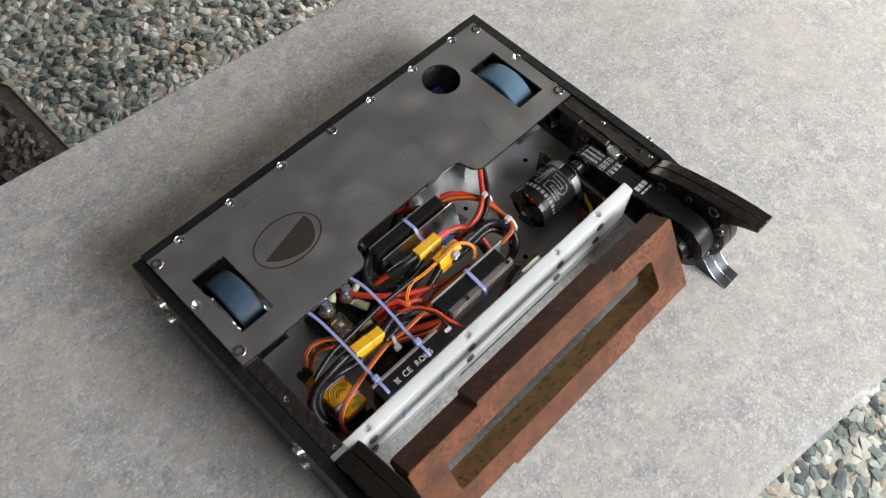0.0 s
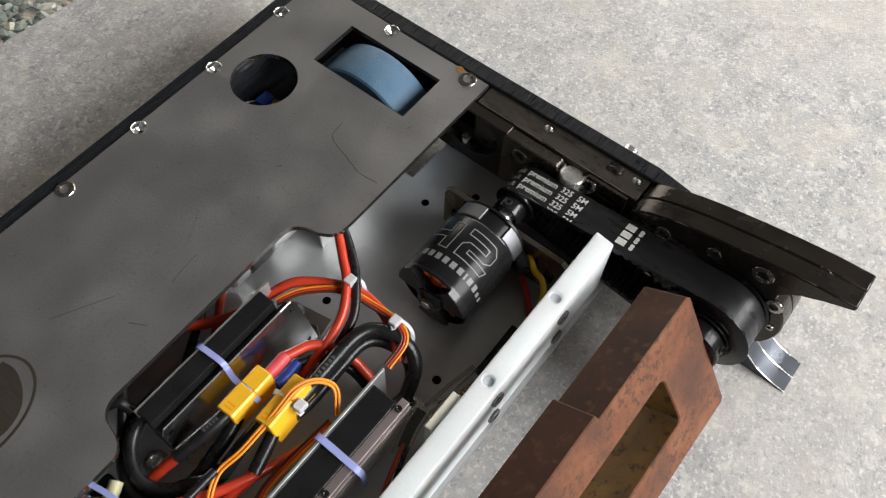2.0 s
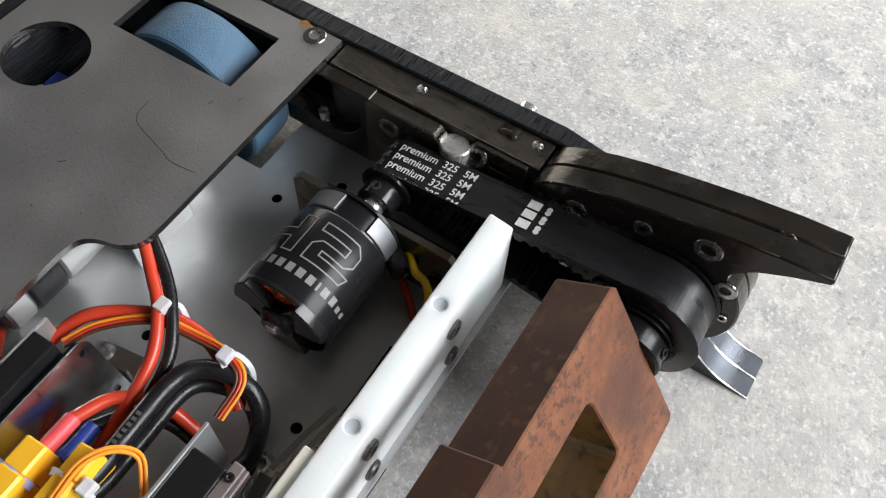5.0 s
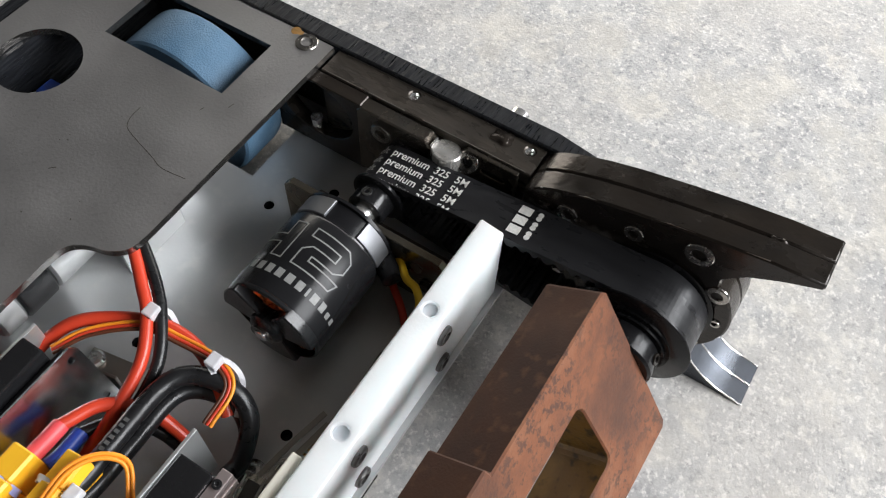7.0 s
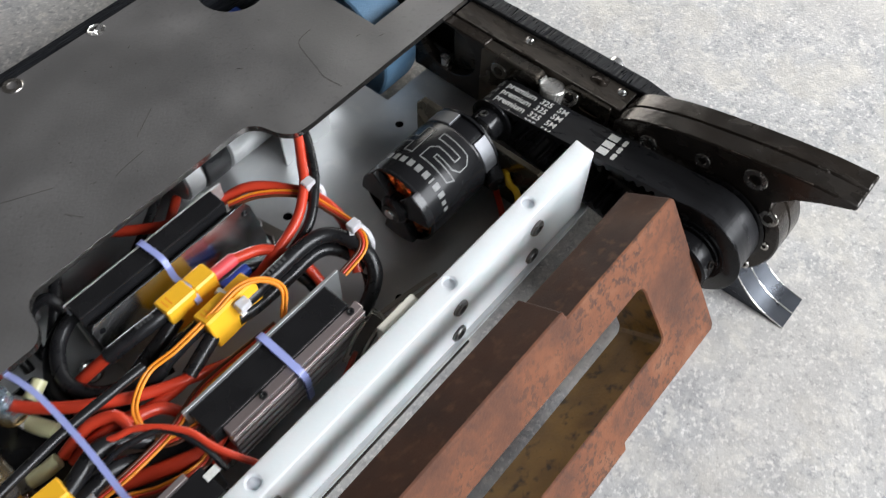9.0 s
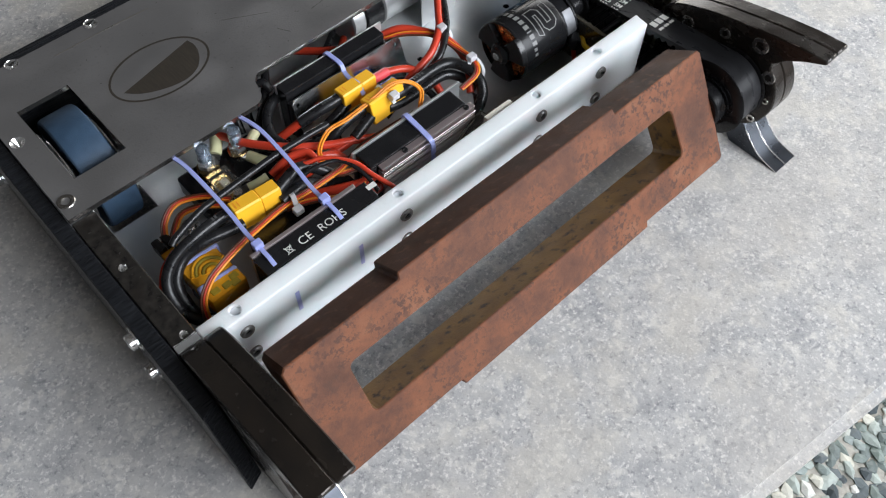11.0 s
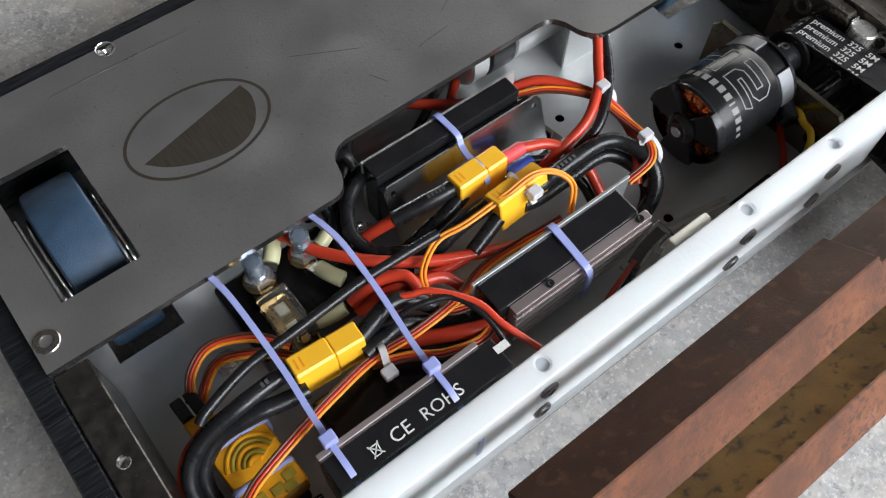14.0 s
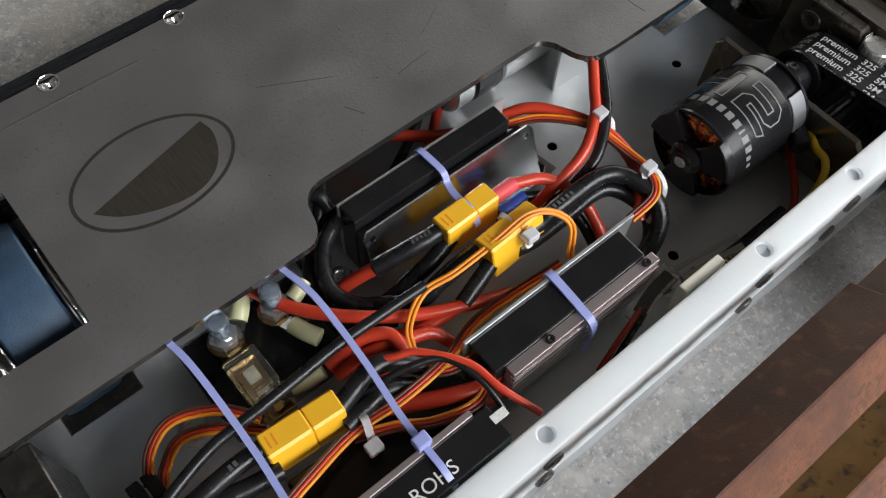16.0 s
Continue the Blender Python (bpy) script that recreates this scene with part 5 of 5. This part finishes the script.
for x, y in ((-0.0052, -0.0095), (0.0010, -0.0105), (0.0066, -0.0085), (0.0050, -0.0120)):
    part("component", box(x - 0.0024, x + 0.0022, y - 0.0016, y + 0.0020, 0.0260, 0.0270, 0.0005, m=CH), COIL, choke, "olive component under the tape")
for y in (-0.0050, 0.0120):
    part("strap", box(-0.0112, 0.0112, y, y + 0.0026, 0.0133, 0.0273, 0.0012, m=CH @ pose(0, 0, 0, 0, 0, -5)), TIE_BLUE, choke, "lilac cable tie strap")
part("foot", box(-0.0095, 0.0095, -0.013, 0.0135, 0, 0.0134, 0.001, m=CH), BAG, choke)
for x in (-0.0110, -0.0058):
    part("plug", box(x, x + 0.0044, 0.0300, 0.0385, 0.0165, 0.0245, 0.0006, m=CH), BLACK, choke, "black servo plug")
part("header", box(-0.0112, -0.0008, 0.0146, 0.0299, 0.0150, 0.0228, 0.0008, m=CH), KAPTON, choke, "taped pin header")

# ---------------------------------------------------------------- thick wires
wire([(243, -104, -6), (243, -107, -5), (235, -117, -8), (228, -125, -10), (215, -133, -14), (198, -135, -20), (184, -134, -27), (172, -134, -34)], 2.2, RED, "thick red wire over the plate's notch")
wire([(247, -104, -7), (246, -108, -6), (239, -119, -9), (231, -128, -11.5), (218, -137, -16), (201, -139, -22), (186, -138, -29), (174, -138, -36)], 2.2, WIRE_BLACK, "thick black wire beside a red one")
wire([(196, -96, -24), (205, -98, -20), (215, -104, -16), (224, -116, -15.5), (229.5, -129, -15.5), (230, -142, -17), (226, -153, -20), (219, -163, -28)], 2.4, RED, "thick red wire looped by cable ties")
wire([(169, -144, -14), (178, -145, -14), (192, -144, -15), (212, -144, -15), (221, -149, -16), (225, -161, -19), (222, -170, -26), (211, -174, -34), (204, -173, -36)], 3.3, WIRE_BLACK, "thick black wire in heat-shrink sleeve")
wire([(169, -147, -17), (178, -147.5, -19), (194, -146.6, -21), (212, -146, -22), (220, -151, -24), (223, -162, -27), (219, -170, -33), (208, -174, -38)], 3.0, WIRE_BLACK, "thick black wire in heat-shrink sleeve")
wire([(174, -127, -14), (180, -126.5, -15), (186, -126, -16)], 2.9, PINK, "pink heat-shrink sleeve on a red wire")
wire([(186, -126, -16), (198, -131, -18), (205, -142, -22), (206, -154, -30), (204, -164, -38)], 2.3, RED, "thick red wire from a connector")
wire([(174, -131, -19), (180, -131, -20.5), (188, -130, -22)], 2.8, WIRE_BLUE, "blue heat-shrink sleeve on a wire")
wire([(188, -130, -22), (198, -136, -25), (203, -147, -31), (203, -158, -38)], 2.2, WIRE_BLACK, "black wire from a connector")
wire([(154, -126, -13), (146, -125.5, -13.5), (138, -124, -15), (126, -121, -19)], 3.4, WIRE_BLACK, "black heat-shrink sleeve on a connector lead")
wire([(126, -121, -19), (120, -118.5, -23), (112, -116, -28), (104, -114, -35), (98, -114, -40)], 2.5, RED, "thick red lead end")
wire([(154, -129, -17), (144, -131, -19), (134, -131, -23), (126, -130, -29), (116, -127, -36), (106, -124, -40)], 3.2, WIRE_BLACK, "black heat-shrink sleeve on a connector lead")
wire([(157, -140, -14), (148, -140, -15), (140, -140, -17), (131, -139, -22), (118, -128, -28)], 3.3, WIRE_BLACK, "black heat-shrink sleeve on a connector lead")
wire([(158, -146, -16), (148, -149, -17), (141, -151, -18)], 3.1, WIRE_BLACK, "black heat-shrink sleeve on a connector lead")
wire([(153, -94, -27), (138, -95, -20), (126, -98, -18), (116, -104, -19), (110, -115, -22), (114, -125, -26), (126, -133, -28), (141, -137, -28)], 3.0, WIRE_BLACK, "thick black wire bent in a loop")
wire([(150, -91, -30), (134, -92, -24), (120, -96, -23), (110, -104, -25), (105, -115, -29), (110, -127, -32), (124, -136, -33)], 3.0, WIRE_BLACK, "thick black wire bent in a loop")
wire([(84, -96, -20), (87, -102, -16), (93, -116, -14), (105, -130, -14.5), (123, -143, -17), (142, -152, -19), (160, -156, -26)], 2.3, RED, "thick red wire running along the bay")
wire([(141, -151, -18), (132, -150, -20), (120, -147, -21), (104, -138, -21)], 2.3, RED, "thick red wire running along the bay")
wire([(90, -99, -22), (95, -116, -19), (108, -131, -19), (124, -142, -21)], 2.0, WIRE_BLACK, "thick black wire running along the bay")
wire([(92, -141, -18), (99, -141, -15), (106, -142, -12.5), (113, -147, -11), (112, -155, -13), (104, -152, -19), (98, -146, -24)], 2.3, RED, "thick red wire curled in a loop")
wire([(93, -144, -21), (100, -145, -17), (108, -147, -15), (116, -150, -15), (126, -153, -18), (131, -161, -22)], 2.3, RED, "thick red wire curled in a loop")
wire([(97, -162, -22), (106, -167, -21), (117, -173, -20), (127, -177, -20), (135, -176, -19), (142, -172, -19)], 3.0, RED, "thick red wire into a controller")
wire([(96, -166, -25), (108, -172, -25), (120, -179, -26), (132, -181, -26), (140, -177, -25)], 2.6, RED, "thick red wire into a controller")
wire([(101, -150, -10), (108, -155, -7.5), (115, -159, -6), (125, -172, -6), (128, -184, -8), (134, -197, -13)], 1.3, RED, "thin red wire over the controllers")
wire([(94, -157, -12), (101, -159, -8.5), (109, -161, -6), (120, -166, -6), (125, -178, -8), (126, -190, -14)], 1.2, WIRE_BLACK, "thin black wire over the controllers")
wire([(84, -157, -11), (92, -155, -10), (101, -153, -9.5), (109, -155, -12), (116, -160, -18)], 3.4, WIRE_BLACK, "black heat-shrink sleeve on a connector lead")
wire([(84, -162, -13), (92, -161, -13), (101, -160, -15), (110, -163, -20)], 3.2, WIRE_BLACK, "black heat-shrink sleeve on a connector lead")
wire([(26, -151, -8), (31, -149, -6.5), (48, -144.5, -5.5), (66, -144, -4), (82, -143, -3.8), (97, -142, -4), (119, -142, -5), (131, -142, -6)], 1.9, WIRE_BLACK, "long black sleeved wire across the bay")
wire([(61, -153, -9), (52, -153, -8), (39, -154, -8), (24, -155, -12), (14.5, -160, -19), (12, -169, -27), (16, -179, -33), (28, -187, -36), (46, -189, -38)], 3.1, WIRE_BLACK, "thick black silicone lead bent at the rail")
wire([(61, -161, -12), (52, -160, -11), (41, -158, -10.5), (28, -156.5, -14), (19, -161, -20), (16.5, -169, -28), (19, -178, -36), (30, -187, -40)], 3.1, WIRE_BLACK, "thick black silicone lead bent at the rail")
wire([(26, -153, -11.5), (17, -155, -17), (11, -161, -26), (14, -170, -35), (20, -180, -39), (32, -188, -40)], 2.4, RED, "thick red lead bent at the rail")
wire([(197, -96, -25), (190, -92, -24), (180, -87, -23), (168, -76, -24), (158, -62, -27), (150, -54, -30)], 2.4, RED, "thick red wire under the top plate")
wire([(300, -176, -26), (296, -181, -22), (291.5, -186, -20), (290, -191, -20), (286, -195, -23), (279, -197, -30), (264, -197, -38)], 1.5, WIRE_YELLOW, "yellow motor wire behind the white bar")
wire([(299, -173, -33), (294, -178, -35), (286, -188, -37), (276, -195, -39), (258, -196, -41)], 1.5, RED, "red motor wire behind the white bar")
wire([(298, -170, -25), (294, -175, -23), (290, -181, -23)], 4.2, WIRE_BLACK, "black sleeve over the motor wires")
wire([(266, -195, -29), (254, -194.5, -32), (240, -194, -34), (226, -192, -36)], 3.0, WIRE_BLACK, "black sleeve over the motor wires")
wire([(190, -190, -22), (183, -191.5, -25.5), (176, -193, -30), (168, -195, -37)], 1.1, RED, "thin red wire behind the white bar")
wire([(190, -192, -23), (184, -193.5, -27), (178, -195, -32), (170, -196.5, -39)], 1.1, WIRE_BLACK, "thin black wire behind the white bar")

# faint unreadable print on black sleeves
def sleeve_print(start, end, lift, count, wide, high, label):
    """A row of small grey bars along the top of a lead."""
    a, b = Vector(mm([start])[0]), Vector(mm([end])[0])
    d = (b - a).normalized()
    side = d.cross(Vector((0, 0, 1))).normalized()
    up = side.cross(d)
    row = thing("printed_mark", label, "print", tuple(a + up * lift / 1000))
    for k in range(count):
        p = (b - a) * (k / count) + d * 0.0002
        part("bar", sweep([p, p + d * wide / 1000], [(-high / 2000, -0.0001), (high / 2000, -0.0001), (high / 2000, 0.0001), (-high / 2000, 0.0001)], up), FAINT, row)


sleeve_print((52, -153, -8), (41, -153.9, -8), 3.1, 6, 1.2, 1.9, "faint grey print on a thick black lead")
sleeve_print((148, -125.6, -13.4), (140, -124.4, -14.6), 3.45, 5, 1.0, 1.7, "faint grey print on a black sleeve")
sleeve_print((186, -144.3, -14.6), (199, -144, -15), 3.35, 6, 1.2, 1.7, "faint grey print on a black sleeve")

# servo leads
ribbon([(65, -144, -11.5), (56, -133, -12), (43, -127, -12.5), (33, -130, -16), (27, -137, -22)], "three-core servo lead curling to the regulator")
ribbon([(64, -148, -12.5), (53, -138, -12.5), (42, -133, -14.5), (34, -136, -19), (29, -141, -23)], "three-core servo lead curling to the regulator")
ribbon([(203, -104, -17), (214, -111, -14.5), (225, -125, -13), (228, -139, -14), (228.5, -154, -14), (224, -162, -16), (211, -163, -19)], "three-core servo lead looped through cable ties")
ribbon([(176, -162, -14), (155, -159.5, -16), (139, -159.5, -16), (123, -164, -15), (103, -166, -13), (85, -165, -13), (66, -169, -10), (51, -173, -8), (38, -176.5, -8), (29, -179, -10), (21.5, -183, -15), (18.5, -188, -24), (20, -194, -34)], "three-core servo lead running the length of the bay")
ribbon([(84, -166, -15), (96, -171.5, -14), (107, -178, -15), (122, -181, -17), (134, -175, -20)], "three-core servo lead between controllers")
ribbon([(112, -158, -17), (120, -166, -17), (130, -168.5, -18), (141, -170, -20)], "three-core servo lead between controllers")
ribbon([(180, -163, -13), (188, -155, -10), (185, -147.5, -6.5), (176, -143, -5), (162, -143, -7), (144, -142.5, -10), (131, -141, -12), (119, -148, -12.5), (115, -157, -16)], "thin orange two-core lead looped over a connector", 0.7, (ORANGE, ORANGE))

# ---------------------------------------------------------------- cable ties
def cable_tie(pts, material, label, width=2.6, head=None, group="cable ties"):
    t = thing("cable_tie", label, "cable tie", mm(pts[:1])[0], group=group)
    o = Matrix.Translation(-Vector(mm(pts[:1])[0]))
    bm = strap(pts, width, 1.1)
    bm.transform(o)
    part("strap", bm, material, t)
    if head:
        h = Vector(mm([head])[0])
        part("head", box(-0.0026, 0.0026, -0.0022, 0.0022, -0.0018, 0.0022, 0.0006, m=o @ Matrix.Translation(h)), material, t)
    return t


cable_tie([(55.5, -108, -2.2), (57, -118, -1.6), (57.6, -131, -2.2), (57.6, -154, -3.5), (56.6, -172, -4), (56.2, -183, -3), (56.2, -192, -3), (56.2, -199, -6)], TIE_BLUE, "long lilac cable tie across the bay", 2.2, (56.2, -182.5, -2.2))
cable_tie([(97, -108, -2.2), (99, -118, -1.2), (100, -129, -1.4), (99.4, -151, -3), (97.5, -172, -4), (97, -183, -2.6), (97, -192, -2.6), (97, -199, -6)], TIE_BLUE, "long lilac cable tie across the bay", 2.2, (97, -183, -1.6))
cable_tie([(164.5, -96, -12), (164.5, -97.5, -7.4), (165, -104, -7), (165.3, -110.5, -7.6), (165, -113.5, -11), (163.5, -120, -10), (163.5, -128, -8.5), (163.5, -132.5, -14)], TIE_BLUE, "lilac cable tie round a controller")
cable_tie([(167, -163.6, -12), (167, -164.2, -7), (167, -172, -7.4), (167, -180, -8.6), (167.2, -185.4, -10.5), (167.4, -187, -16), (167.4, -187, -30)], TIE_BLUE, "lilac cable tie round a controller", 3.0)
cable_tie([(170, -136, -10), (170.5, -138, -8.4), (170.5, -147, -8.6), (170.5, -151.5, -11)], TIE_WHITE, "clear cable tie round a yellow connector", 2.4, (172, -149.5, -7.5))
cable_tie([(226, -131, -17), (226.5, -125, -11.5), (231, -125.5, -11), (233.5, -129, -13), (232, -133, -18)], TIE_WHITE, "clear white cable tie round looped wires", 1.7, (229.5, -126, -9.5))
cable_tie([(224, -160, -22), (225.5, -154, -12.5), (230, -156, -13), (229, -163, -18), (220, -166, -27)], TIE_WHITE, "clear white cable tie round looped wires", 1.7, (227.5, -154, -11.5))
cable_tie([(89.5, -162, -12), (89.3, -165, -9.6), (88, -169, -10.8), (86.5, -173, -13)], TIE_WHITE, "clear white cable tie hanging from servo leads", 2.6, (86.6, -173, -12))

# small parts behind the white bar
led = thing("sleeved_switch", "clear sleeved switch and cream block behind the bar", "switch", (0.212, -0.194, -0.030))
part("block", box(-0.0150, 0.0045, -0.0048, -0.001, 0.006, 0.0245, 0.0006), CHIP, led, "cream foam block")
part("board", strap([(-24, 3.4, 7), (-16, 5.5, 9.5), (-7, 6.3, 12)], 4.4, 1.2), BAG, led, "dark circuit board")
part("sleeve", strap([(-27, 2.6, 6), (-17, 5.3, 9.3), (-5, 6.6, 12.4)], 7, 3.4), CLEAR, led, "clear heat-shrink sleeve")
part("lead", strap([(-5, 6.4, 12.6), (8, 4, 13.6), (22, 0.8, 14.4)], 1.8, 0.8), INNER, led, "grey flat lead")

header = thing("pin_header", "grey strip of header pins standing behind the white bar", "header", (0.2060, -0.1920, -0.0437))
A, B = Vector((0, 0, 0.0275)), Vector((0.0250, -0.0050, 0.0300))
part("strip", sweep([A, B], [(-0.0010, -0.0011), (0.0010, -0.0011), (0.0010, 0.0011), (-0.0010, 0.0011)]), INNER, header, "dull grey strip")
part("stem", sweep([Vector((0.006, -0.0004, 0)), Vector((0.006, -0.0004, 0.0270))], [(-0.0012, -0.0012), (0.0012, -0.0012), (0.0012, 0.0012), (-0.0012, 0.0012)], Vector((0, 1, 0))), BAG, header, "dark stem")
for k in range(14):
    p = A + (B - A) * ((k + 0.5) / 14)
    part("pin", box(p.x - 0.0004, p.x + 0.0004, p.y - 0.0034, p.y - 0.0011, p.z - 0.0004, p.z + 0.0004), BRASS, header, "bare metal pin")
